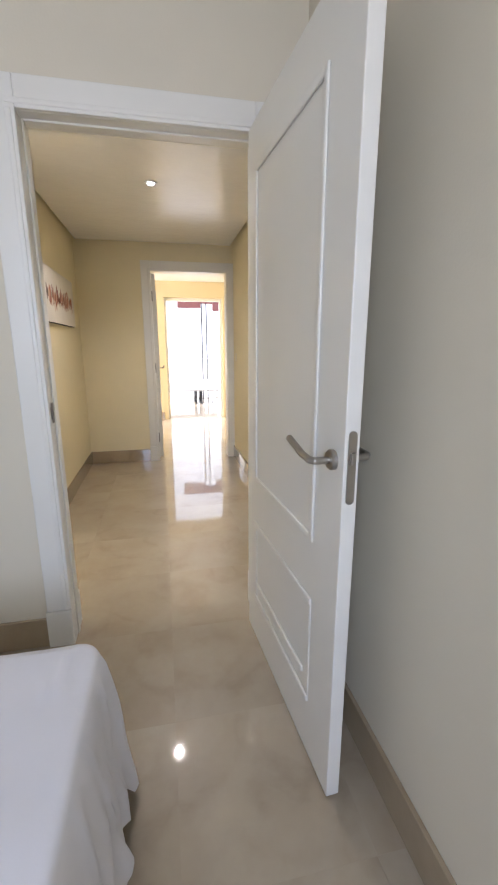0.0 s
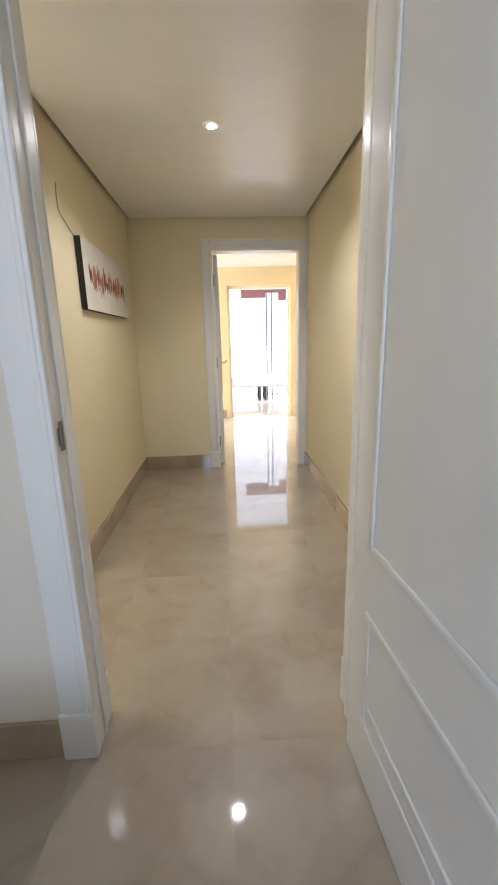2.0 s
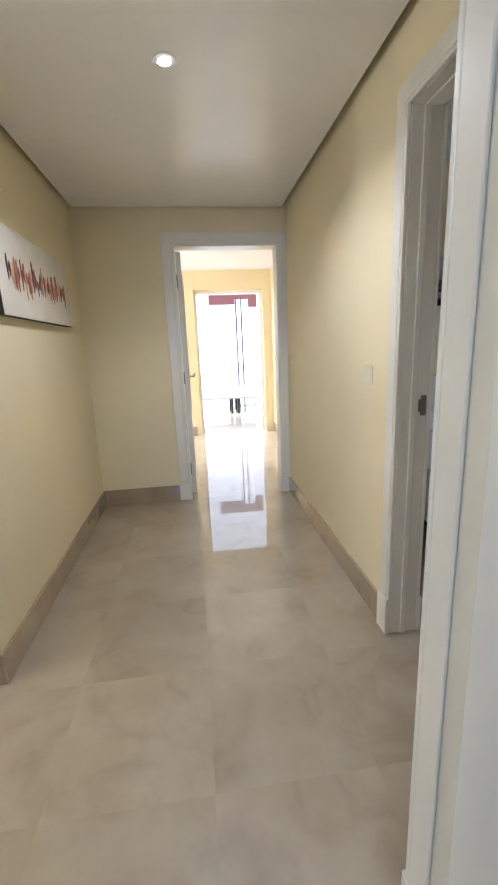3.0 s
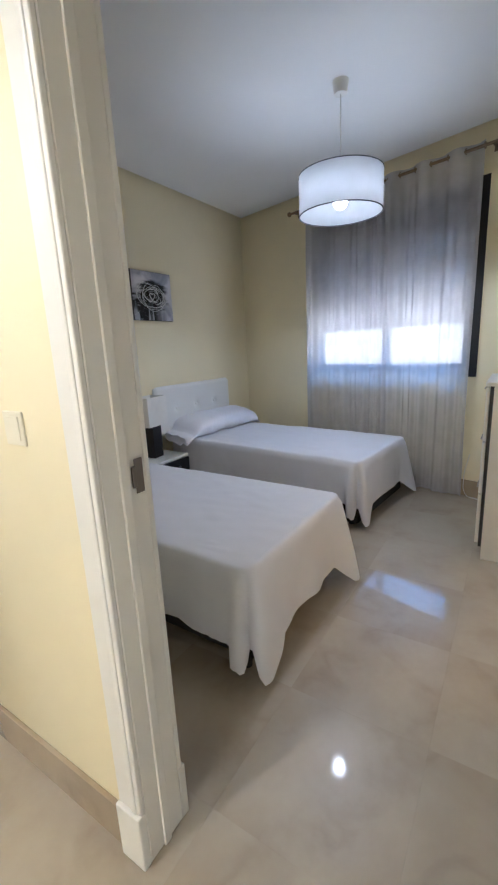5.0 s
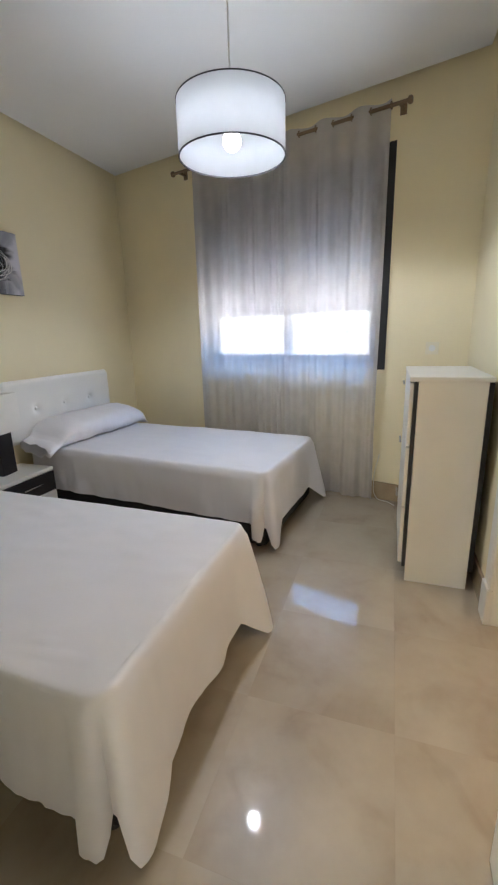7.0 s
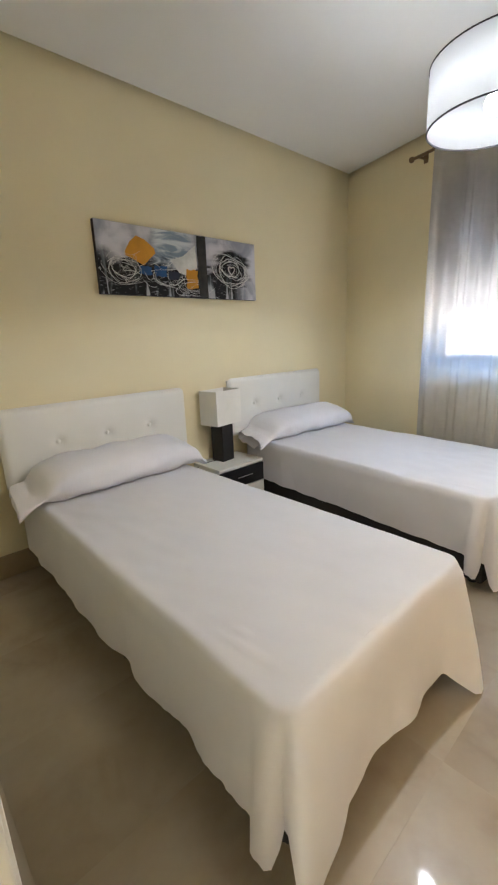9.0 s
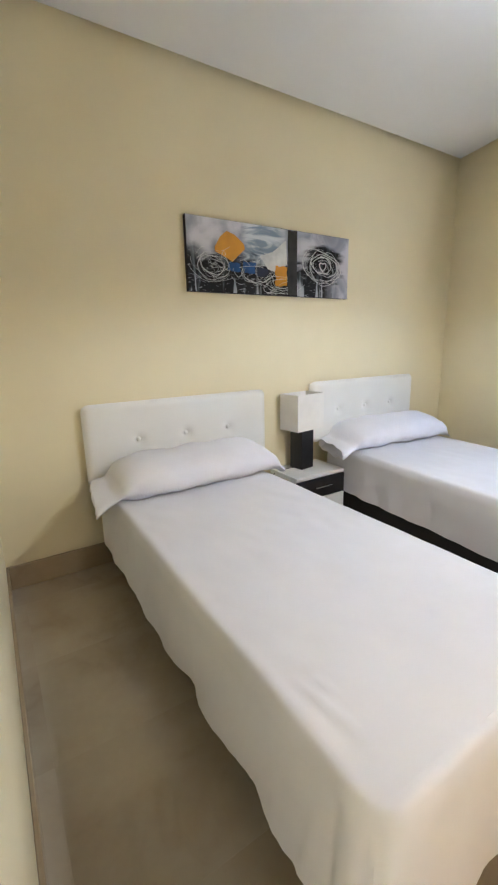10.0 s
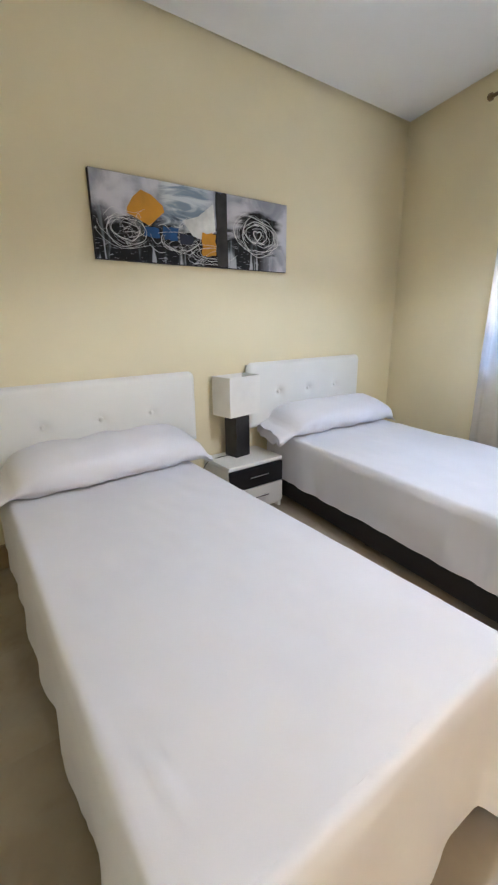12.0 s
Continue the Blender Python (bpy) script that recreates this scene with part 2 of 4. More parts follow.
def rod(a, b, r, r2=None, segs=20):
    return cyl(bmesh.new(), a, b, r, r2, segs)


def mesh_of(name, bm, mat, smooth=None):
    data = bpy.data.meshes.new(name)
    bmesh.ops.recalc_face_normals(bm, faces=bm.faces)
    bm.to_mesh(data)
    bm.free()
    data.materials.append(mat)
    if smooth is not None:
        data.polygons.foreach_set("use_smooth", [True] * len(data.polygons))
        data.set_sharp_from_angle(angle=radians(smooth))
    return data


def part(name, bm, mat, parent, label="", smooth=None):
    ob = new(name, mesh_of(name, bm, mat, smooth))
    ob.parent = parent
    return tagged(ob, label)


def thing(name, label, category, m=None, group="", kind=""):
    ob = new(name)
    ob.matrix_world = m or Matrix.Identity(4)
    return tagged(ob, label, category, group, kind)


def solid(name, bm, mat, label, category, kind="structure", m=None, smooth=None):
    ob = new(name, mesh_of(name, bm, mat, smooth))
    ob.matrix_world = m or Matrix.Identity(4)
    return tagged(ob, label, category, "", kind)


def wall_bm(axis, p0, p1, a0, a1, z0, z1, holes=()):
    """A wall between the planes p0 and p1 on axis 'x' or 'y', running a0..a1, with openings (b0, b1, zb, zt) cut right through."""
    cuts = sorted({a0, a1, *[c for h in holes for c in h[:2]]})
    bm = bmesh.new()
    for c0, c1 in zip(cuts, cuts[1:]):
        mine = [h for h in holes if h[0] <= c0 + 1e-6 and h[1] >= c1 - 1e-6]
        spans = [(z0, z1)] if not mine else [(z0, mine[0][2]), (mine[0][3], z1)]
        for s0, s1 in spans:
            if s1 - s0 > 1e-4:
                a, b = ((p0, c0, s0), (p1, c1, s1)) if axis == "x" else ((c0, p0, s0), (c1, p1, s1))
                box(bm, a, b)
    bmesh.ops.remove_doubles(bm, verts=bm.verts, dist=1e-5)
    return bm


# ---- plan, in metres ----
HALL_L, HALL_R, HALL_Y0, HALL_Y1, HALL_Z = -0.83, 0.80, 1.80, 4.68, 2.33
A_X0, A_X1, A_Y0, A_Y1, A_Z = -2.6, 0.58, -1.9, 1.68, 2.62
B_X0, B_Y0, B_Y1, B_Z = 0.92, 1.78, 4.86, 2.742
WIN_LEN = 3.18
WIN_Y0, WIN_Y1, WIN_Z0, WIN_Z1 = 0.53, 2.22, 0.99, 2.43
DOOR_H = 2.06
D1 = (-0.44, 0.38)       # back bedroom door, along x
D2 = (1.93, 2.728)        # twin bedroom door, along y
D3 = (-0.08, 0.72)       # living room door, along x
ENS = (1.75, 2.64)       # en-suite doorway, along x

# walls
solid("wall_back_bedroom_north", wall_bm("y", A_Y1, HALL_Y0, A_X0, HALL_R, 0, 2.75, [(D1[0] - 0.03, D1[1] + 0.03, 0, DOOR_H + 0.03)]), PAINT_PALE, "pale cream painted wall with the bedroom doorway", "wall")
solid("wall_back_bedroom_east", boxes(((A_X1, A_Y0, 0), (A_X1 + 0.12, A_Y1, 2.75))), PAINT_PALE, "pale cream painted wall behind the open door", "wall")
solid("wall_back_bedroom_south", wall_bm("y", A_Y0 - 0.12, A_Y0, A_X0, A_X1 + 0.12, 0, 2.75, [(-1.4, 0.1, 0.95, 2.3)]), PAINT_PALE, "pale cream painted wall with a window", "wall")
solid("wall_back_bedroom_west", wall_bm("x", A_X0 - 0.2, A_X0, A_Y0 - 0.12, HALL_Y0, 0, 2.75), PAINT_PALE, "pale cream painted bedroom side wall", "wall")
solid("wall_hall_west", boxes(((HALL_L - 0.5, 2.74, 0), (HALL_L, HALL_Y1, 2.5))), PAINT, "cream painted hall wall with a projecting corner", "wall")
solid("wall_hall_east", wall_bm("x", HALL_R, B_X0, HALL_Y0 - 0.02, B_Y1, 0, 2.9, [(D2[0] - 0.03, D2[1] + 0.03, 0, DOOR_H + 0.03)]), PAINT, "cream painted wall with the twin bedroom doorway", "wall")
solid("wall_hall_north", wall_bm("y", HALL_Y1, HALL_Y1 + 0.12, -3.1, HALL_R, 0, 2.5, [(D3[0] - 0.03, D3[1] + 0.03, 0, DOOR_H + 0.03)]), PAINT, "cream painted wall with the living room doorway", "wall")
solid("wall_corridor_north", boxes(((-3.1, 2.74, 0), (HALL_L - 0.5, 2.86, 2.5))), PAINT, "cream painted corridor wall", "wall")
solid("wall_corridor_end", boxes(((-3.22, HALL_Y0, 0), (-3.1, HALL_Y1 + 0.12, 2.5))), PAINT, "cream painted corridor end wall", "wall")
solid("wall_twin_bedroom_north", boxes(((HALL_R, B_Y1, 0), (5.1, B_Y1 + 0.12, 2.9))), PAINT, "cream painted wall behind the two beds", "wall")
solid("wall_twin_bedroom_south", wall_bm("y", B_Y0 - 0.12, B_Y0, B_X0, 4.3, 0, 2.9, [(ENS[0] - 0.03, ENS[1] + 0.03, 0, DOOR_H + 0.03)]), PAINT, "cream painted wall with the en-suite doorway", "wall")
solid("wall_window", wall_bm("x", 0, 0.26, -0.2, WIN_LEN + 0.25, 0, 2.9, [(WIN_Y0, WIN_Y1, WIN_Z0, WIN_Z1)]), PAINT, "cream painted wall with a curtained window", "wall", m=WIN)
# en-suite shell
solid("wall_ensuite", wall_bm("y", -0.12, 0.0, 0.72, 3.2, 0, 2.5), PAINT, "cream painted en-suite wall", "wall")
solid("wall_ensuite_side", boxes(((3.08, 0.0, 0), (3.2, B_Y0 - 0.12, 2.5))), PAINT, "cream painted en-suite side wall", "wall")
solid("wall_ensuite_west", boxes(((0.72, 0.0, 0), (0.84, B_Y0 - 0.12, 2.5))), PAINT, "cream painted en-suite side wall", "wall")
# living room shell
L_Y1 = 7.42
solid("wall_living_north", wall_bm("y", L_Y1, L_Y1 + 0.25, -3.1, 1.34, 0, 2.6, [(0.07, 1.07, 0, 2.10)]), PAINT_YELLOW, "yellow painted wall with a bright terrace opening", "wall")
solid("wall_living_east", boxes(((1.20, B_Y1 + 0.12, 0), (1.34, L_Y1, 2.6))), PAINT_YELLOW, "yellow painted living room wall", "wall")
# the west opening is unseen, cut only to hold the added fill lamp
solid("wall_living_west", wall_bm("x", -3.1, -2.95, HALL_Y1 + 0.12, L_Y1 + 0.25, 0, 2.6, [(5.3, 6.9, 0.6, 2.2)]), PAINT_YELLOW, "yellow painted living room wall with an unseen opening for the fill light", "wall")


def ceiling(name, x0, y0, x1, y1, z, mat, label, gap=0.035, grow=0.1):
    """A board ceiling held back from the walls by a shadow gap, and the slab above it."""
    solid(name, boxes(((x0 + gap, y0 + gap, z), (x1 - gap, y1 - gap, z + 0.03)), ((x0 - grow, y0 - grow, z + 0.075), (x1 + grow, y1 + grow, z + 0.12))), mat, label, "ceiling")


ceiling("ceiling_back_bedroom", A_X0, A_Y0, A_X1, A_Y1, A_Z, CEILING, "plain white bedroom ceiling")
ceiling("ceiling_hall", HALL_L, HALL_Y0, HALL_R, HALL_Y1, HALL_Z, CEILING_SATIN, "white satin hall ceiling with a shadow gap")
ceiling("ceiling_corridor", -3.1, HALL_Y0, HALL_L - 0.004, 2.74, HALL_Z + 0.004, CEILING, "white corridor ceiling", 0.0)
ceiling("ceiling_ensuite", 0.84, 0.0, 3.08, B_Y0 - 0.12, 2.35, CEILING, "white en-suite ceiling", 0.0)
ceiling("ceiling_living_room", -3.0, B_Y1 + 0.12, 1.2, L_Y1, 2.36, CEILING, "white living room ceiling", 0.0, 0.0)
ceiling("ceiling_living_entry", -3.0, HALL_Y1 + 0.12, HALL_R, B_Y1 + 0.12, 2.36, CEILING, "white ceiling inside the living room door", 0.0, 0.0)
bm = bmesh.new()
out = [(B_X0 + 0.05, B_Y0 + 0.05), (3.845 - 0.002, B_Y0 + 0.05), (4.60, B_Y1 - 0.05), (B_X0 + 0.05, B_Y1 - 0.05)]
for z0, z1, grow in ((B_Z, B_Z + 0.03, 0.0), (B_Z + 0.10, B_Z + 0.14, 0.14)):
    ring = [(x + (grow if x > 2 else -grow), y + (grow if y > 3 else -grow)) for x, y in out]
    low, top = [bm.verts.new((x, y, z0)) for x, y in ring], [bm.verts.new((x, y, z1)) for x, y in ring]
    bm.faces.new(low[::-1]), bm.faces.new(top)
    for i in range(4):
        j = (i + 1) % 4
        bm.faces.new((low[i], low[j], top[j], top[i]))
solid("ceiling_twin_bedroom", bm, CEILING, "plain white bedroom ceiling with a shadow gap", "ceiling")


# ---- skirting ----
def skirting(name, a, b, side, m=None, h=0.135, t=0.014):
    """Marble skirting along the line a-b, on the side given by a unit vector."""
    (x0, y0), (x1, y1) = a, b
    p, q = (x0, y0, 0.0), (x1 + side[0] * t, y1 + side[1] * t, h)
    solid(name, boxes((p, q), bevel=0.003), MARBLE_BASE, "polished brown marble skirting along the wall", "baseboard", m=m)


C = 0.10     # casing width
skirting("baseboard_back_bedroom_north", (A_X0, A_Y1), (D1[0] - C, A_Y1), (0, -1))
skirting("baseboard_back_bedroom_north_short", (D1[1] + C, A_Y1), (A_X1 - 0.014, A_Y1), (0, -1))
skirting("baseboard_back_bedroom_east", (A_X1, A_Y0), (A_X1, A_Y1), (-1, 0))
skirting("baseboard_hall_west", (HALL_L, 2.74 - 0.014), (HALL_L, HALL_Y1), (1, 0))
skirting("baseboard_corridor_north", (-3.1, 2.74), (HALL_L, 2.74), (0, -1))
skirting("baseboard_hall_north", (HALL_L + 0.014, HALL_Y1), (D3[0] - C, HALL_Y1), (0, -1))
skirting("baseboard_hall_east", (HALL_R, D2[1] + 0.083), (HALL_R, HALL_Y1 - 0.02), (-1, 0))
skirting("baseboard_hall_south", (-3.1, HALL_Y0), (D1[0] - C, HALL_Y0), (0, 1))
skirting("baseboard_twin_north", (B_X0 + 0.014, B_Y1), (4.64, B_Y1), (0, -1))
skirting("baseboard_twin_west", (B_X0, D2[1] + 0.055), (B_X0, B_Y1), (1, 0))
skirting("baseboard_twin_south", (ENS[1] + C, B_Y0), (3.86, B_Y0), (0, 1))
skirting("baseboard_window_wall", (0, 0.015), (0, WIN_LEN - 0.01), (-1, 0), m=WIN)
skirting("baseboard_living_north", (-2.9, L_Y1), (0.0, L_Y1), (0, -1))
skirting("baseboard_living_east", (1.20, B_Y1 + 0.12), (1.20, L_Y1), (-1, 0))


# ---- door frames and leaves ----
def casing_profile(bm, axis, face, out, a0, a1, top, w=C):
    """Moulded casing round an opening, on the wall face: two jamb strips on plinth blocks and a head."""
    def put(u0, u1, z0, z1, d, bev=0.004):
        p, q = (face, face + out * d)
        if axis == "x":
            box(bm, (p, u0, z0), (q, u1, z1), bev)
        else:
            box(bm, (u0, p, z0), (u1, q, z1), bev)
    put(a0 - w, a0, 0.17, top + w, 0.016)
    put(a1, a1 + w, 0.17, top + w, 0.016)
    put(a0, a1, top, top + w, 0.0155)
    put(a0 - 0.030, a0 - 0.012, 0.17, top, 0.020)
    put(a1 + 0.012, a1 + 0.030, 0.17, top, 0.020)
    put(a0 - 0.030, a1 + 0.030, top + 0.012, top + 0.030, 0.020)
    put(a0 - w - 0.004, a0 + 0.002, 0.0, 0.17, 0.026)
    put(a1 - 0.002, a1 + w + 0.004, 0.0, 0.17, 0.026)


def door_frame(name, axis, f0, f1, a0, a1, label, sides=(C, C), stop=None):
    """Jambs and head lining the opening, a stop bead, and casings on both faces."""
    ob = thing(name, label, "door frame", kind="structure")
    bm = bmesh.new()

    def put(u0, u1, z0, z1, g0=f0, g1=f1):
        if axis == "x":
            box(bm, (g0, u0, z0), (g1, u1, z1), 0.002, 1)
        else:
            box(bm, (u0, g0, z0), (u1, g1, z1), 0.002, 1)
    put(a0 - 0.029, a0, 0, DOOR_H)
    put(a1, a1 + 0.029, 0, DOOR_H)
    put(a0 - 0.029, a1 + 0.029, DOOR_H, DOOR_H + 0.029)
    if stop:
        put(a0, a0 + 0.007, 0, DOOR_H, *stop)
        put(a1 - 0.007, a1, 0, DOOR_H, *stop)
        put(a0 + 0.007, a1 - 0.007, DOOR_H - 0.007, DOOR_H, *stop)
    part("jamb", bm, LACQUER, ob)
    if sides[0]:
        bm = bmesh.new()
        casing_profile(bm, axis, f0, -1, a0, a1, DOOR_H, sides[0])
        part("casing", bm, LACQUER, ob)
    if sides[1]:
        bm = bmesh.new()
        casing_profile(bm, axis, f1, 1, a0, a1, DOOR_H, sides[1])
        part("casing", bm, LACQUER, ob)
    return ob


def strike_plate(parent, axis, face, u, z, out, along):
    """A steel strike plate let into the jamb."""
    bm = bmesh.new()
    if axis == "x":
        box(bm, (u - 0.012, face, z - 0.04), (u + 0.012, face + out * 0.003, z + 0.04), 0.001, 1)
        box(bm, (u - 0.022, face, z - 0.025), (u - 0.010, face + out * 0.006, z + 0.025), 0.002, 1)
    else:
        box(bm, (face, u - 0.012, z - 0.04), (face + out * 0.003, u + 0.012, z + 0.04), 0.001, 1)
        box(bm, (face, u - 0.022, z - 0.025), (face + out * 0.006, u - 0.010, z + 0.025), 0.002, 1)
    part("strike_plate", bm, DULL_STEEL, parent, "dull steel strike plate")


def lever(parent, x, z, side, t):
    """A curved steel lever handle on a round rose; side -1 or 1 names the face of the leaf."""
    y = side * t / 2
    bm = bmesh.new()
    cyl(bm, (x, y, z), (x, y + side * 0.010, z), 0.026, segs=28)
    cyl(bm, (x, y + side * 0.010, z), (x, y + side * 0.014, z), 0.026, 0.022, segs=28)
    pts = [Vector((x, y + side * 0.012, z)), Vector((x, y + side * 0.050, z)), Vector((x - 0.012, y + side * 0.060, z + 0.001)), Vector((x - 0.055, y + side * 0.060, z + 0.004)), Vector((x - 0.130, y + side * 0.066, z + 0.030))]
    for p, q in zip(pts, pts[1:]):
        cyl(bm, p, q, 0.0095, segs=16)
        bmesh.ops.create_uvsphere(bm, u_segments=12, v_segments=8, radius=0.0095, matrix=Matrix.Translation(q))
    part("door_handle", bm, STEEL, parent, "brushed steel lever handle", smooth=40)


def door_leaf(name, m, width, label, bands, knuckle, t=0.04, lever_z=1.015):
    """A panelled leaf in its own frame: hinge edge at x = 0, free edge at x = width, faces at y = -t/2 and t/2."""
    ob = thing(name, label, "door", m, kind="structure")
    h0, h1 = 0.008, DOOR_H - 0.006
    part("leaf", boxes(((0.003, -t / 2, h0), (width - 0.003, t / 2, h1)), bevel=0.003), LACQUER, ob)
    for side in (-1, 1):
        for z0, z1, u0, u1 in bands:
            bm = bmesh.new()
            y0, w, d = side * t / 2, 0.022, side * 0.0085
            up = d if z0 > 0.5 else d * 0.45
            runs = [((u0, y0, z0), (u0 + w, y0 + up, z1)), ((u1 - w, y0, z0), (u1, y0 + up, z1)), ((u0, y0, z0), (u1, y0 + d * 0.95, z0 + w)), ((u0, y0, z1 - w), (u1, y0 + d * 0.95, z1))]
            if z0 < 0.5:
                runs.append(((u0 + w + 0.02, y0, z0 + 0.075), (u1 - w - 0.02, y0 + d, z0 + 0.095)))
            for a, b in runs:
                box(bm, a, b, 0.47 * abs(b[1] - a[1]), 3)
            part("panel_moulding", bm, LACQUER, ob, smooth=50)
        lever(ob, width - 0.055, lever_z, side, t)
    bm = boxes(((width - 0.0035, -0.011, lever_z - 0.09), (width - 0.0005, 0.011, lever_z + 0.07)))
    for z in (lever_z - 0.09, lever_z + 0.07):
        cyl(bm, (width - 0.0036, 0, z), (width - 0.0006, 0, z), 0.011, segs=20)
    part("lock_plate", bm, STEEL, ob, "brushed steel lock plate with rounded ends")
    part("latch", boxes(((width - 0.002, -0.006, lever_z), (width + 0.009, 0.006, lever_z + 0.03)), bevel=0.002), STEEL, ob)
    for z in (0.25, 1.05, 1.82):
        part("hinge", rod((0.0, knuckle * (t / 2 + 0.006), z - 0.05), (0.0, knuckle * (t / 2 + 0.006), z + 0.05), 0.007, segs=12), STEEL, ob)
    return ob


BANDS = [(0.745, 1.90, 0.11, 0.68), (0.20, 0.565, 0.11, 0.68)]
f1 = door_frame("door_frame_1", "y", A_Y1, HALL_Y0, D1[0], D1[1], "white lacquered frame round the back bedroom doorway", stop=(A_Y1 + 0.05, A_Y1 + 0.075))
strike_plate(f1, "y", D1[0], A_Y1 + 0.03, 1.03, 1, 1)
f2 = door_frame("door_frame_2", "x", HALL_R, B_X0, D2[0], D2[1], "white lacquered frame round the twin bedroom doorway", sides=(0.08, 0.05), stop=(B_X0 - 0.075, B_X0 - 0.05))
strike_plate(f2, "x", D2[1], B_X0 - 0.02, 1.03, -1, 1)
f3 = door_frame("door_frame_3", "y", HALL_Y1, HALL_Y1 + 0.12, D3[0], D3[1], "white lacquered frame round the living room doorway")
for z in (0.25, 1.05, 1.82):
    part("hinge", boxes(((D3[0], HALL_Y1 + 0.078, z - 0.05), (D3[0] + 0.008, HALL_Y1 + 0.116, z + 0.05)), bevel=0.002), DULL_STEEL, f3, "dull steel hinge leaf")
door_frame("door_frame_4", "y", B_Y0 - 0.12, B_Y0, ENS[0], ENS[1], "white lacquered frame round the en-suite doorway")
door_leaf("door_1", pose(D1[1] - 0.012, A_Y1 - 0.028, 0, 0, 0, -86.0), 0.83, "white lacquered panel door standing open, steel lever", BANDS, 1)
door_leaf("door_2", pose(B_X0 + 0.012, D2[0] + 0.018, 0, 0, 0, -1.0), 0.78, "white lacquered panel door open against the bedroom wall", BANDS, -1, lever_z=1.045)
door_leaf("door_3", pose(D3[0] + 0.022, HALL_Y1 + 0.13, 0, 0, 0, 91), 0.78, "white lacquered panel door open into the living room", BANDS, 1)


# ---- beds ----
def bed_ring(w, l, r=0.06, step=0.012):
    """Points and outward normals round a bed's open sides, from the head on one side by the foot to the head on the other, and the distance to the nearest foot corner."""
    pts, hw = [], w / 2
    n = int((l - r) / step)
    for i in range(n + 1):
        pts.append((Vector((-hw, -(l - r) * i / n, 0)), Vector((-1, 0, 0)), l - r * 0.3 - (l - r) * i / n, 0))
    for i in range(1, 10):
        a = math.pi + i / 10 * math.pi / 2
        pts.append((Vector((-hw + r + r * math.cos(a), -l + r + r * math.sin(a), 0)), Vector((math.cos(a), math.sin(a), 0)), 0.0, 1))
    m = int((w - 2 * r) / step)
    for i in range(m + 1):
        x = -hw + r + (w - 2 * r) * i / m
        pts.append((Vector((x, -l, 0)), Vector((0, -1, 0)), min(x + hw, hw - x), 1))
    for i in range(1, 10):
        a = 1.5 * math.pi + i / 10 * math.pi / 2
        pts.append((Vector((hw - r + r * math.cos(a), -l + r + r * math.sin(a), 0)), Vector((math.cos(a), math.sin(a), 0)), 0.0, 1))
    for i in range(n + 1):
        pts.append((Vector((hw, -l + r + (l - r) * i / n, 0)), Vector((1, 0, 0)), (l - r) * i / n + r * 0.7, 2))
    return pts


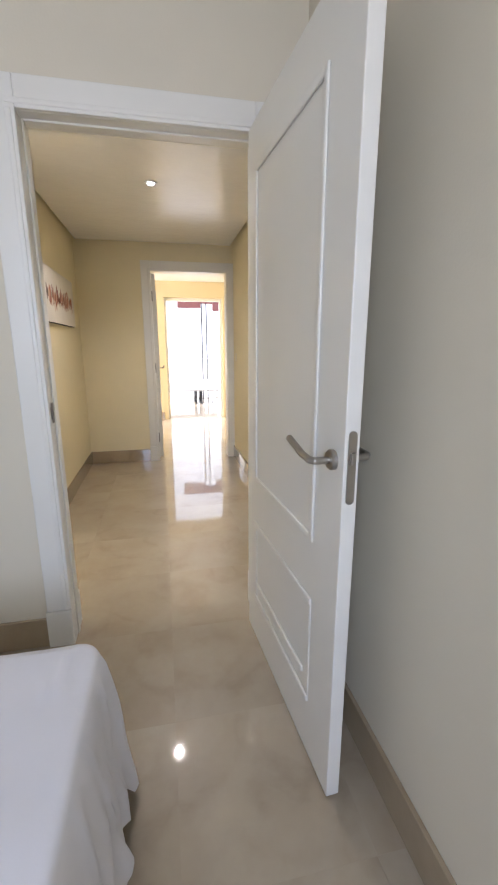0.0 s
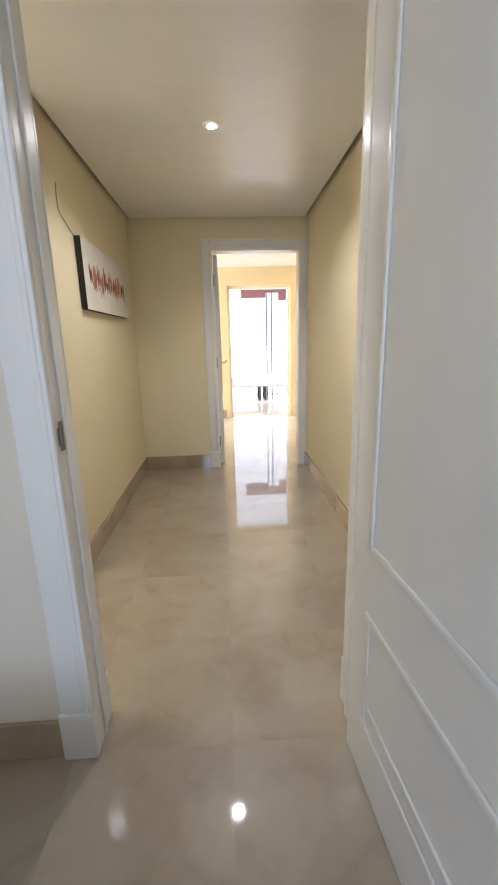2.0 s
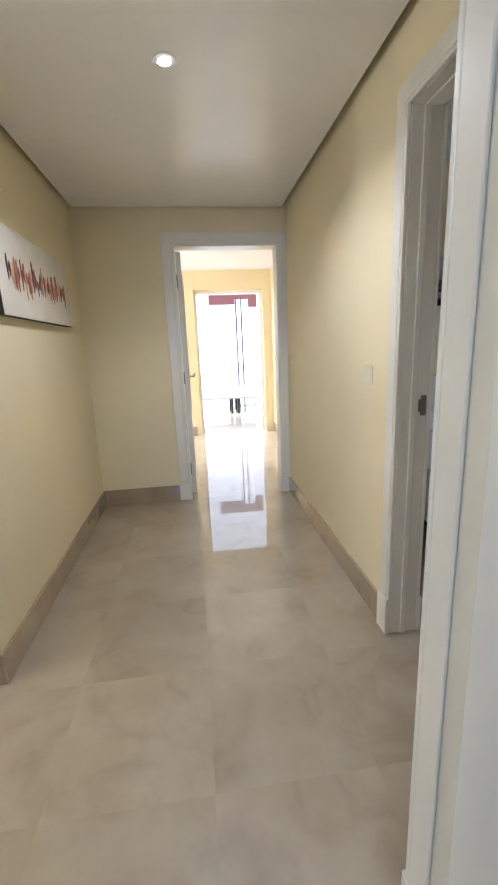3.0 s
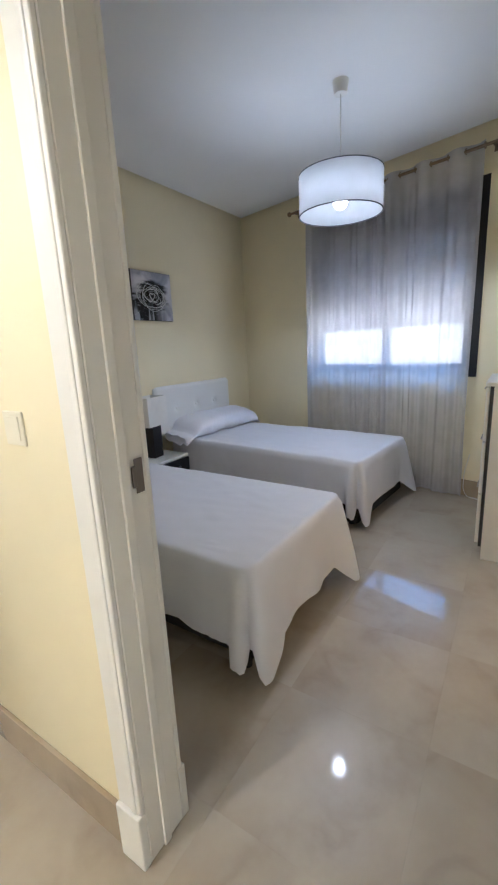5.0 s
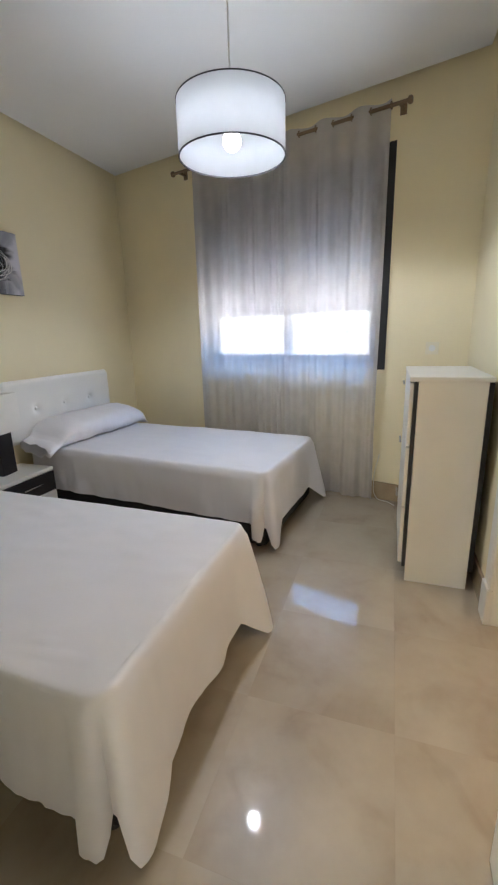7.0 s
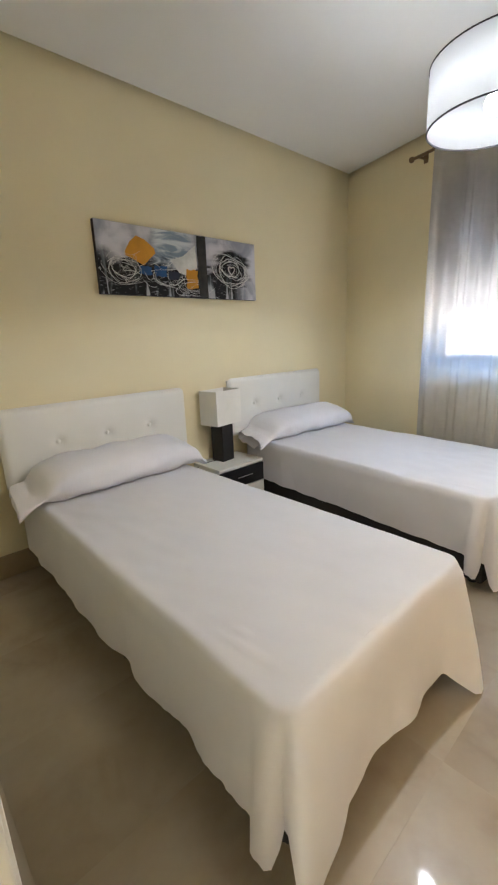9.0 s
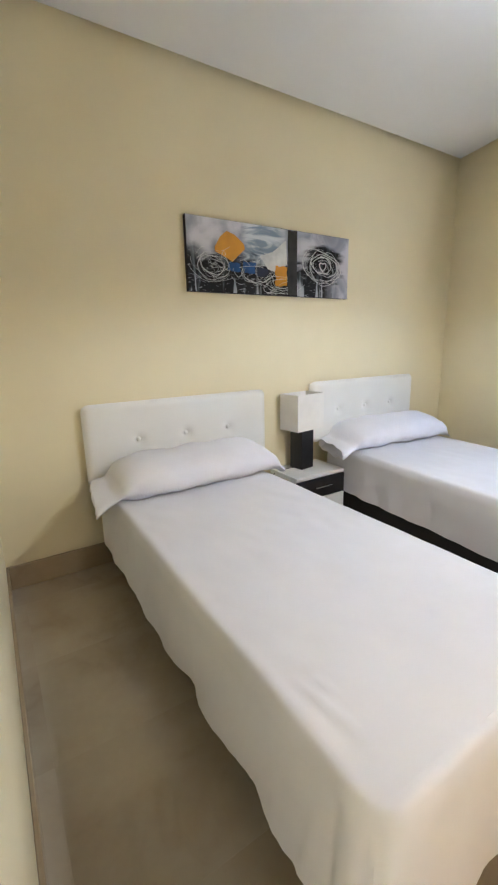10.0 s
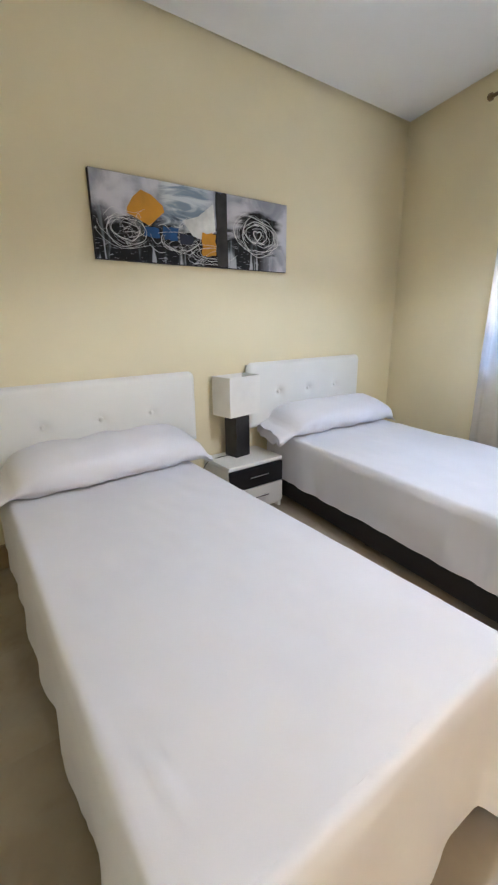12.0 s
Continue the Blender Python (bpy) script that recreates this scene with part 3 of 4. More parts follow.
def bedspread(w, l, h, sides, foot, tail, loose, crumple, flare, seed):
    """A cotton spread: a soft top, rounded over the edge, hanging in loose folds, with long tails at the two foot corners."""
    pts = bed_ring(w, l)
    rows = 14
    bm = bmesh.new()
    grid = []
    run = 0.0
    runs = [0.0]
    for q0, q1 in zip(pts, pts[1:]):
        runs.append(runs[-1] + (q1[0] - q0[0]).length)
    arcs = [i for i, q in enumerate(pts) if q[2] == 0.0]
    corners = (runs[arcs[4]], runs[arcs[13]])
    for i, (p, nrm, dc, side) in enumerate(pts):
        run += (p - pts[i - 1][0]).length if i else 0
        near = math.exp(-(dc / 0.13) ** 2)
        drop = sides if side != 1 else foot
        sd = run - corners[0] if abs(run - corners[0]) < abs(run - corners[1]) else corners[1] - run
        foot_tail = max(0.0, min(1.0, (0.165 - sd) / 0.13)) * max(0.0, min(1.0, (sd - 0.002) / 0.010))
        tongue = min(1.0, 0.62 * math.exp(-((sd + 0.048) / 0.031) ** 8) + foot_tail)
        drop += (tail - drop) * tongue + loose * (0.045 * noise.noise((run * 3.4, seed, 0)) + 0.016 * noise.noise((run * 12, seed, 3)))
        drop = min(drop, h - 0.012)
        col = []
        for k, (inset, dz) in enumerate(((0.026, 0.0), (0.014, 0.001), (0.006, 0.005), (0.001, 0.014))):
            col.append(p - nrm * inset + Vector((0, 0, h - dz + 0.006 * noise.noise((p.x * 3, p.y * 3, seed)) + 0.0025 * noise.noise((p.x * 14, p.y * 9, seed)))))
        for k in range(1, rows + 1):
            f = k / rows
            fold = loose * 0.012 * math.sin(run * 17 + seed + 1.5 * noise.noise((run * 2, seed, 1)))
            fold += 0.022 * noise.noise((run * 5.5, f * 1.1, seed)) 
            fold += crumple * (0.060 * abs(noise.noise((run * 9, f * 1.4, seed + 7))) + 0.020 * abs(noise.noise((run * 22, f * 3, seed + 9))))
            fold += crumple * f ** -0.45 * sum(hgt * math.exp(-((sd + at + lean * f) / wid) ** 2) for at, lean, hgt, wid in ((0.115, 0.05, 0.022, 0.012), (0.20, 0.02, 0.014, 0.014), (0.285, -0.03, 0.020, 0.011), (0.40, 0.03, 0.016, 0.016)))
            pleat = 0.036 * tongue - 0.030 * math.exp(-((sd + 0.012) / 0.016) ** 2)
            out = 0.006 + flare * f + (0.05 * near * f if run > sum(corners) / 2 else 0.0) + fold * f ** 0.8 + pleat * f ** 0.6
            col.append(p + nrm * max(out, -0.03) + Vector((0, 0, h - 0.014 - (drop - 0.014) * f)))
        grid.append([bm.verts.new(c) for c in col])
    for a, b in zip(grid, grid[1:]):
        for k in range(len(a) - 1):
            bm.faces.new((a[k], b[k], b[k + 1], a[k + 1]))
    # the flat of the bed, as rows from one long side to the other, ending on the foot edge
    inner = [c[0] for c in grid]
    feet = [i for i, q in enumerate(pts) if q[3] == 1 and q[1].y == -1]
    nx = len(feet) - 1
    prev = None
    for i in range(feet[0] + 1):
        if i == feet[0]:
            row = [inner[k] for k in feet]
        else:
            a, b = inner[i], inner[len(inner) - 1 - i]
            row = [a]
            for j in range(1, nx):
                q = a.co.lerp(b.co, j / nx)
                q.z = h + 0.006 * noise.noise((q.x * 3, q.y * 3, seed)) + 0.0025 * noise.noise((q.x * 14, q.y * 9, seed))
                q.z += 0.008 * math.exp(-(((q.x + 0.385) + (q.y + 1.74) * 0.12) / 0.011) ** 2 - ((q.y + 1.74) / 0.07) ** 2)
                q.z += 0.006 * math.exp(-(((q.x + 0.352) + (q.y + 1.70) * 0.2) / 0.011) ** 2 - ((q.y + 1.70) / 0.025) ** 2)
                row.append(bm.verts.new(q))
            row.append(b)
        if prev:
            for j in range(nx):
                bm.faces.new((prev[j], prev[j + 1], row[j + 1], row[j]))
        prev = row
    bmesh.ops.remove_doubles(bm, verts=bm.verts, dist=1e-5)
    return bm


def pillow_bm(w, d, h, seed, droop=0.055):
    """A long soft pillow; one end of its case is sewn shut, the other hangs empty with its mouth open."""
    bm = bmesh.new()
    nu, nv = 48, 26
    rings = []
    # the last rings turn back inside the mouth, which gives the case its hem and hollow
    stations = [(1 - 2 * i / nu, 1.0) for i in range(nu + 1)] + [(-1.004, 0.96), (-0.99, 0.90), (-0.92, 0.84), (-0.84, 0.70)]
    for u, k_in in stations:
        end = 0.93 if u > 0 else 0.80
        body = max(0.0, 1 - (abs(u) / end) ** 6) ** 0.5 if abs(u) < end else 0.0
        empty = max(0.0, -u - 0.78) / 0.22
        flat = (0.20 + 0.80 * body + 0.26 * empty ** 1.5) * k_in
        hang = max(0.0, abs(u) - (0.86 if u > 0 else 0.78)) / 0.2
        ring = []
        for j in range(nv):
            a = 2 * math.pi * j / nv
            cy, cz = math.cos(a), math.sin(a)
            y = math.copysign(abs(cy) ** 0.75, cy) * d / 2 * (0.86 + 0.14 * body + 0.06 * empty) * k_in
            z = math.copysign(abs(cz) ** 0.85, cz) * h / 2 * flat
            k = 0.016 * noise.noise((u * 3.5, cy * 1.3, cz * 1.3 + seed)) + 0.006 * noise.noise((u * 11, cy * 4, cz * 3 + seed))
            k += 0.026 * empty * noise.noise((u * 2, cy * 2.2, cz * 2.2 + seed + 3))
            sag = -0.35 * h * (1 - flat / k_in)
            ring.append(bm.verts.new((u * w / 2 + k * 0.5 + 0.02 * empty * cy, y + k, z + k * 0.7 + h / 2 + sag - droop * min(hang, 1.1) ** 1.6)))
        rings.append(ring)
    for a, b in zip(rings, rings[1:]):
        for j in range(nv):
            bm.faces.new((a[j], a[(j + 1) % nv], b[(j + 1) % nv], b[j]))
    bm.faces.new(rings[0]), bm.faces.new(rings[-1][::-1])
    return bm


def bed(m, w, l, h, label, seed, drops, group="beds", low=0.09):
    ob = thing("single_bed", label, "bed", m, group)
    part("mattress", boxes(((-w / 2 + 0.012, -l + 0.012, 0.31), (w / 2 - 0.012, 0, h - 0.012)), bevel=0.03), COTTON, ob)
    part("bed_base", boxes(((-w / 2 + 0.02, -l + 0.02, low), (w / 2 - 0.02, 0, 0.31)), bevel=0.012), BLACK_FABRIC, ob, "black fabric bed base")
    for x in (-w / 2 + 0.08, w / 2 - 0.08):
        for y in (-l + 0.09, -l / 2, -0.10):
            part("leg", rod((x, y, 0), (x, y, low + 0.01), 0.022, 0.028, 16), BLACK_FABRIC, ob)
    sp = thing("bedspread", "plain white cotton bedspread hanging in loose folds", "bedspread", m)
    part("cloth", bedspread(w, l, h, *drops, seed), COTTON, sp, smooth=60)
    return ob


def headboard(m, w, z0, z1, label):
    """A padded white leatherette headboard with a row of buttons."""
    ob = thing("headboard", label, "headboard", m, "headboards")
    bm = bmesh.new()
    nx, nz = 72, 40
    btn = [(-0.30, 0.225), (0.0, 0.225), (0.30, 0.225)]
    verts = {}
    for i in range(nx + 1):
        for j in range(nz + 1):
            x, z = -w / 2 + w * i / nx, z0 + (z1 - z0) * j / nz
            e = min(x + w / 2, w / 2 - x, z1 - z, z - z0)
            y = -0.055 + 0.022 * max(0, 1 - e / 0.03) ** 2
            for bx, bz in btn:
                d = math.hypot(x - bx, (z1 - bz) - z)
                y += 0.020 * math.exp(-(d / 0.030) ** 2) + 0.006 * math.exp(-(d / 0.075) ** 2)
            cx, cz = abs(x) - (w / 2 - 0.045), z - (z1 - 0.045)
            if cx > 0 and cz > 0:
                k = max(cx, cz) / math.hypot(cx, cz)
                x, z = math.copysign(w / 2 - 0.045 + cx * k, x), z1 - 0.045 + cz * k
            verts[i, j] = bm.verts.new((x, y, z))
    for i in range(nx):
        for j in range(nz):
            bm.faces.new((verts[i, j], verts[i + 1, j], verts[i + 1, j + 1], verts[i, j + 1]))
    part("padding", bm, LEATHERETTE, ob, smooth=50)
    part("back_board", boxes(((-w / 2 + 0.016, -0.036, z0), (w / 2 - 0.016, -0.001, z1 - 0.016)), bevel=0.004), LEATHERETTE, ob)
    for bx, bz in btn:
        bm = bmesh.new()
        bmesh.ops.create_uvsphere(bm, u_segments=14, v_segments=8, radius=0.012, matrix=Matrix.Translation((bx, -0.041, z1 - bz)) @ Matrix.Diagonal((1, 0.5, 1, 1)))
        part("button", bm, LEATHERETTE, ob, "covered upholstery button", smooth=60)
    return ob


BED1 = pose(1.907, 4.76, 0, 0, 0, -0.6)
BED2 = pose(3.63, 4.74, 0, 0, 0, -6.0)
BEDA = pose(-0.66, -0.85, 0, 0, 0, 180)
bed(BED1, 0.93, 1.97, 0.50, "single bed with black base under a white spread", 3.0, (0.326, 0.360, 0.488, 0.40, 0.15, 0.020))
bed(BED2, 0.94, 1.92, 0.50, "single bed by the window under a white spread", 8.0, (0.315, 0.35, 0.47, 0.15, 0.12, 0.014), low=0.03)
bed(BEDA, 0.92, 1.86, 0.50, "single bed near the door under a white spread", 14.0, (0.42, 0.45, 0.485, 0.35, 0.9, 0.034), "back bedroom beds")
headboard(pose(1.98, B_Y1 - 0.002, 0), 1.205, 0.52, 0.965, "white padded leatherette headboard with buttons")
headboard(pose(3.58, B_Y1 - 0.002, 0), 1.175, 0.52, 0.985, "white padded leatherette headboard by the window")


def pillow(m, w, d, h, seed, label):
    ob = new("pillow", mesh_of("pillow", pillow_bm(w, d, h, seed), PILLOW_COTTON, 60))
    ob.matrix_world = m
    return tagged(ob, label, "pillow", "pillows")


pillow(pose(1.915, 4.60, 0.508, 8), 1.12, 0.37, 0.185, 2.0, "long white cotton pillow against the headboard")
pillow(pose(3.60, 4.60, 0.508, 8, 0, -4), 1.12, 0.37, 0.185, 9.0, "long white cotton pillow beside the window")


# ---- nightstand and table lamp ----
def nightstand(m):
    ob = thing("nightstand", "white nightstand with black drawers between the beds", "nightstand", m)
    w, d, h = 0.44, 0.31, 0.375
    part("top", boxes(((-w / 2, -d, h - 0.025), (w / 2, 0, h)), bevel=0.003), WHITE_WOOD, ob)
    for x in (-w / 2, w / 2 - 0.018):
        part("side_panel", boxes(((x, -d + 0.012, 0.0), (x + 0.018, 0, h - 0.025)), bevel=0.002), WHITE_WOOD, ob)
    part("back_panel", boxes(((-w / 2 + 0.018, -0.012, 0.02), (w / 2 - 0.018, -0.002, h - 0.025))), WHITE_WOOD, ob)
    part("bottom_panel", boxes(((-w / 2 + 0.018, -d + 0.015, 0.03), (w / 2 - 0.018, -0.012, 0.048))), WHITE_WOOD, ob)
    for z0, z1, mat in ((0.205, 0.343, BLACK_WOOD), (0.055, 0.198, WHITE_WOOD)):
        dr = part("drawer", boxes(((-w / 2 + 0.003, -d - 0.006, z0), (w / 2 - 0.003, -d + 0.011, z1)), bevel=0.002), mat, ob, "black wood-grain drawer front" if mat is BLACK_WOOD else "white drawer front")
        bm = rod((-0.075, -d - 0.030, (z0 + z1) / 2 + 0.012), (0.075, -d - 0.030, (z0 + z1) / 2 + 0.012), 0.005, segs=12)
        for x in (-0.06, 0.06):
            cyl(bm, (x, -d - 0.006, (z0 + z1) / 2 + 0.012), (x, -d - 0.030, (z0 + z1) / 2 + 0.012), 0.004, segs=10)
        part("handle", bm, CHROME, dr, "slim chrome bar handle")
    return ob


nightstand(pose(2.865, 4.85, 0))

tl = thing("table_lamp", "small table lamp with black block base and white box shade", "table lamp", pose(2.855, 4.745, 0.376, 0, 0, 8))
part("base", boxes(((-0.062, -0.058, 0), (0.062, 0.058, 0.30)), bevel=0.003), BLACK_WOOD, tl, "black wooden block base")
part("stem", rod((0, 0, 0.30), (0, 0, 0.36), 0.008), STEEL, tl)
bm = bmesh.new()
sw, sd, s0, s1, st = 0.135, 0.088, 0.290, 0.545, 0.003
for a, b in (((-sw, -sd, s0), (sw, -sd + st, s1)), ((-sw, sd - st, s0), (sw, sd, s1)), ((-sw, -sd + st, s0), (-sw + st, sd - st, s1)), ((sw - st, -sd + st, s0), (sw, sd - st, s1))):
    box(bm, a, b)
part("shade", bm, SHADE_BOX, tl, "white rectangular fabric shade")
cb = bpy.data.curves.new("lamp_cable", "CURVE")
cb.dimensions, cb.bevel_depth, cb.bevel_resolution = "3D", 0.0025, 2
spn = cb.splines.new("BEZIER")
spn.bezier_points.add(3)
for bp_, co in zip(spn.bezier_points, ((2.80, 4.75, 0.380), (2.72, 4.76, 0.380), (2.635, 4.80, 0.34), (2.630, 4.84, 0.05))):
    bp_.co, bp_.handle_left_type, bp_.handle_right_type = co, "AUTO", "AUTO"
cb.materials.append(BLACK_FABRIC)
tagged(new("lamp_cable", cb), "thin black lamp cable hanging behind the nightstand", "cable")


# ---- canvases ----
PAINTS = {}


def paint(name, colour, rough=0.5, var=0.35, scale=18.0):
    if name not in PAINTS:
        PAINTS[name] = material(name, colour, rough, var=var, scale=scale, bump=0.35, bump_scale=60)
    return PAINTS[name]


def blot(points, y, depth=0.0015):
    """A flat patch of paint with an outline in the canvas plane."""
    bm = bmesh.new()
    lo, hi = [bm.verts.new((x, y, z)) for x, z in points], [bm.verts.new((x, y - depth, z)) for x, z in points]
    bm.faces.new(hi), bm.faces.new(lo[::-1])
    for i in range(len(points)):
        j = (i + 1) % len(points)
        bm.faces.new((lo[i], lo[j], hi[j], hi[i]))
    return bm


def ragged(x0, z0, x1, z1, seed, amp=0.012, n=7):
    """A rectangle of paint with an uneven outline."""
    ring = []
    for (ax, az), (bx, bz) in (((x0, z0), (x1, z0)), ((x1, z0), (x1, z1)), ((x1, z1), (x0, z1)), ((x0, z1), (x0, z0))):
        for i in range(n):
            f = i / n
            x, z = ax + (bx - ax) * f, az + (bz - az) * f
            ring.append((x + amp * noise.noise((x * 30, z * 30, seed)), z + amp * noise.noise((x * 30, z * 30, seed + 5))))
    return ring


def stroke(bm, pts, r, y):
    """A raised line of paint."""
    for a, b in zip(pts, pts[1:]):
        cyl(bm, (a[0], y, a[1]), (b[0], y, b[1]), r, segs=6)


def canvas(m, w, h, d, ground, name, label):
    ob = thing(name, label, "painting", m)
    part("canvas", boxes(((-w / 2 + 0.001, -d, -h / 2 + 0.001), (w / 2 - 0.001, -d + 0.01, h / 2 - 0.001)), bevel=0.002), ground, ob)
    part("edge", boxes(((-w / 2, -d + 0.002, -h / 2), (w / 2, -0.002, h / 2)), bevel=0.001), BLACK_EDGE, ob, "black painted canvas edge")
    return ob


# abstract diptych over the beds
W, HH, DD = 1.29, 0.415, 0.035
def abstract_ground(name):
    """Acrylic ground of the long canvas: pale lilac clouds above, scraped black below with pale drips, a dark eye at one end."""
    mat = bpy.data.materials.new(name)
    mat.use_nodes = True
    nt = mat.node_tree
    sh = nt.nodes["Principled BSDF"]
    tc, sep = nt.nodes.new("ShaderNodeTexCoord"), nt.nodes.new("ShaderNodeSeparateXYZ")
    nt.links.new(tc.outputs["Object"], sep.inputs[0])

    def noise_at(scale, detail, distortion, stretch):
        mp, tx = nt.nodes.new("ShaderNodeMapping"), nt.nodes.new("ShaderNodeTexNoise")
        mp.inputs["Scale"].default_value = stretch
        tx.inputs["Scale"].default_value, tx.inputs["Detail"].default_value, tx.inputs["Distortion"].default_value = scale, detail, distortion
        nt.links.new(tc.outputs["Object"], mp.inputs["Vector"])
        nt.links.new(mp.outputs["Vector"], tx.inputs["Vector"])
        return tx.outputs["Fac"]

    def calc(op, a, b=0.0):
        node = nt.nodes.new("ShaderNodeMath")
        node.operation = op
        for k, v in enumerate((a, b)):
            if isinstance(v, (int, float)):
                node.inputs[k].default_value = v
            else:
                nt.links.new(v, node.inputs[k])
        return node.outputs[0]

    def ease(v, lo, hi):
        node = nt.nodes.new("ShaderNodeMapRange")
        node.interpolation_type = "SMOOTHSTEP"
        node.inputs["From Min"].default_value, node.inputs["From Max"].default_value = lo, hi
        nt.links.new(v, node.inputs["Value"])
        return node.outputs["Result"]

    def mix(f, a, b):
        node = nt.nodes.new("ShaderNodeMix")
        node.data_type = "RGBA"
        nt.links.new(f, node.inputs["Factor"])
        for key, v in (("A", a), ("B", b)):
            if isinstance(v, tuple):
                node.inputs[key].default_value = (*v, 1)
            else:
                nt.links.new(v, node.inputs[key])
        return node.outputs["Result"]

    x, z = sep.outputs["X"], sep.outputs["Z"]
    cloud, scrape, drip = noise_at(5.0, 6, 0.8, (1, 1, 1)), noise_at(7.0, 8, 1.2, (0.6, 1, 2.2)), noise_at(9.0, 4, 0.3, (3.2, 1, 0.35))
    pale = mix(ease(cloud, 0.35, 0.65), (0.30, 0.31, 0.37), (0.66, 0.65, 0.69))
    pale = mix(calc("MULTIPLY", ease(x, -0.30, -0.22), ease(x, 0.10, 0.00)), pale, mix(ease(scrape, 0.40, 0.60), (0.24, 0.31, 0.40), (0.66, 0.70, 0.72)))
    edge = calc("ADD", z, calc("MULTIPLY", calc("SUBTRACT", scrape, 0.5), 0.34))
    low = calc("MULTIPLY", ease(edge, 0.035, -0.045), ease(x, 0.56, 0.40))
    ex, ez = calc("DIVIDE", calc("SUBTRACT", x, 0.390), 0.180), calc("DIVIDE", calc("SUBTRACT", z, 0.006), 0.135)
    ring = calc("SQRT", calc("ADD", calc("MULTIPLY", ex, ex), calc("MULTIPLY", ez, ez)))
    eye = ease(calc("ADD", ring, calc("MULTIPLY", calc("SUBTRACT", scrape, 0.5), 1.5)), 1.15, 0.70)
    side = calc("MULTIPLY", ease(x, -0.50, -0.60), ease(calc("ADD", z, calc("MULTIPLY", cloud, 0.2)), 0.22, 0.05))
    dark = mix(ease(drip, 0.52, 0.72), (0.008, 0.008, 0.010), (0.16, 0.19, 0.20))
    dark = mix(calc("MULTIPLY", ease(drip, 0.58, 0.66), ease(z, -0.09, -0.14)), dark, (0.46, 0.48, 0.50))
    cover = calc("MAXIMUM", calc("MAXIMUM", low, eye), side)
    col = mix(cover, pale, dark)
    col = mix(calc("MULTIPLY", ease(noise_at(16.0, 6, 2.0, (0.7, 1, 2.6)), 0.60, 0.66), calc("MULTIPLY", cover, 0.75)), col, (0.50, 0.50, 0.52))
    nt.links.new(col, sh.inputs["Base Color"])
    bp = nt.nodes.new("ShaderNodeBump")
    bp.inputs["Strength"].default_value, bp.inputs["Distance"].default_value = 0.4, 0.003
    nt.links.new(scrape, bp.inputs["Height"])
    nt.links.new(bp.outputs["Normal"], sh.inputs["Normal"])
    sh.inputs["Roughness"].default_value, sh.inputs["Specular IOR Level"].default_value = 0.55, 0.25
    return mat


art = canvas(pose(2.702, B_Y1, 1.788), W, HH, DD, abstract_ground("grey_acrylic"), "canvas_painting", "long grey abstract canvas with ochre, blue and black paint")
yy = -DD - 0.0005
px = lambda u: -W / 2 + u * W
pz = lambda v: HH / 2 - v * HH


part("paint_patch", blot([(px(u), pz(v)) for u, v in ((0.39, 0.44), (0.47, 0.36), (0.552, 0.17), (0.56, 0.52), (0.50, 0.66), (0.44, 0.62))], yy - 0.0016), paint("white_paint", (0.78, 0.79, 0.77), 0.5, 0.25, 12.0), art)
part("paint_patch", blot([(px(u), pz(v)) for u, v in ((0.205, 0.15), (0.25, 0.19), (0.30, 0.30), (0.305, 0.37), (0.27, 0.46), (0.235, 0.56), (0.19, 0.50), (0.14, 0.44), (0.14, 0.38), (0.17, 0.24))], yy - 0.0020), paint("ochre_paint", (0.66, 0.30, 0.015), 0.5, 0.2, 9.0), art, "ochre yellow diamond of paint")
part("paint_patch", blot(ragged(px(0.485), pz(0.86), px(0.56), pz(0.56), 4.0), yy - 0.0022), paint("ochre_paint", (0.66, 0.30, 0.015)), art, "ochre yellow block of paint")
for u0, v0, u1, v1, s in ((0.205, 0.69, 0.275, 0.57, 5.0), (0.295, 0.71, 0.365, 0.54, 6.0), (0.375, 0.73, 0.44, 0.61, 7.0)):
    part("paint_patch", blot(ragged(px(u0), pz(v0), px(u1), pz(v1), s), yy - 0.0024), paint("blue_paint", (0.008, 0.085, 0.27), 0.4, 0.4) if s < 7 else paint("navy_paint", (0.012, 0.018, 0.05), 0.4, 0.4), art, "deep blue dab of paint")
part("paint_patch", blot(ragged(px(0.565), pz(0.985), px(0.625), pz(0.01), 8.0, 0.006), yy - 0.0026), paint("dark_band_paint", (0.035, 0.03, 0.028), 0.5, 0.7, 16.0), art, "dark upright band of paint")
rng = random.Random(5)
white = paint("white_line_paint", (0.74, 0.74, 0.72), var=0.1)
def loops(u, v, count, r_lo, r_hi, wide, thick):
    """Loose loops of white line round the point (u, v) of the canvas, wider than high."""
    for k in range(count):
        r0, a0, span = rng.uniform(r_lo, r_hi), rng.uniform(0, 6.28), rng.uniform(1.2, 4.6)
        cx, cz, ecc, tilt = rng.uniform(-0.016, 0.016), rng.uniform(-0.014, 0.014), rng.uniform(*wide), rng.uniform(-0.30, 0.18)
        pts = []
        for i in range(24):
            a = a0 + span * i / 23
            x, z = r0 * ecc * math.cos(a), r0 * (0.9 + 0.12 * math.sin(3 * a + k)) * math.sin(a)
            x, z = x * math.cos(tilt) - z * math.sin(tilt), x * math.sin(tilt) + z * math.cos(tilt)
            pts.append((min(W / 2 - 0.008, max(-W / 2 + 0.008, px(u) + cx + x)), min(pz(0.03), max(pz(0.97), pz(v) + cz + z))))
        bm = bmesh.new()
        stroke(bm, pts, rng.choice(thick), yy - 0.0030)
        part("paint_line", bm, white, art)


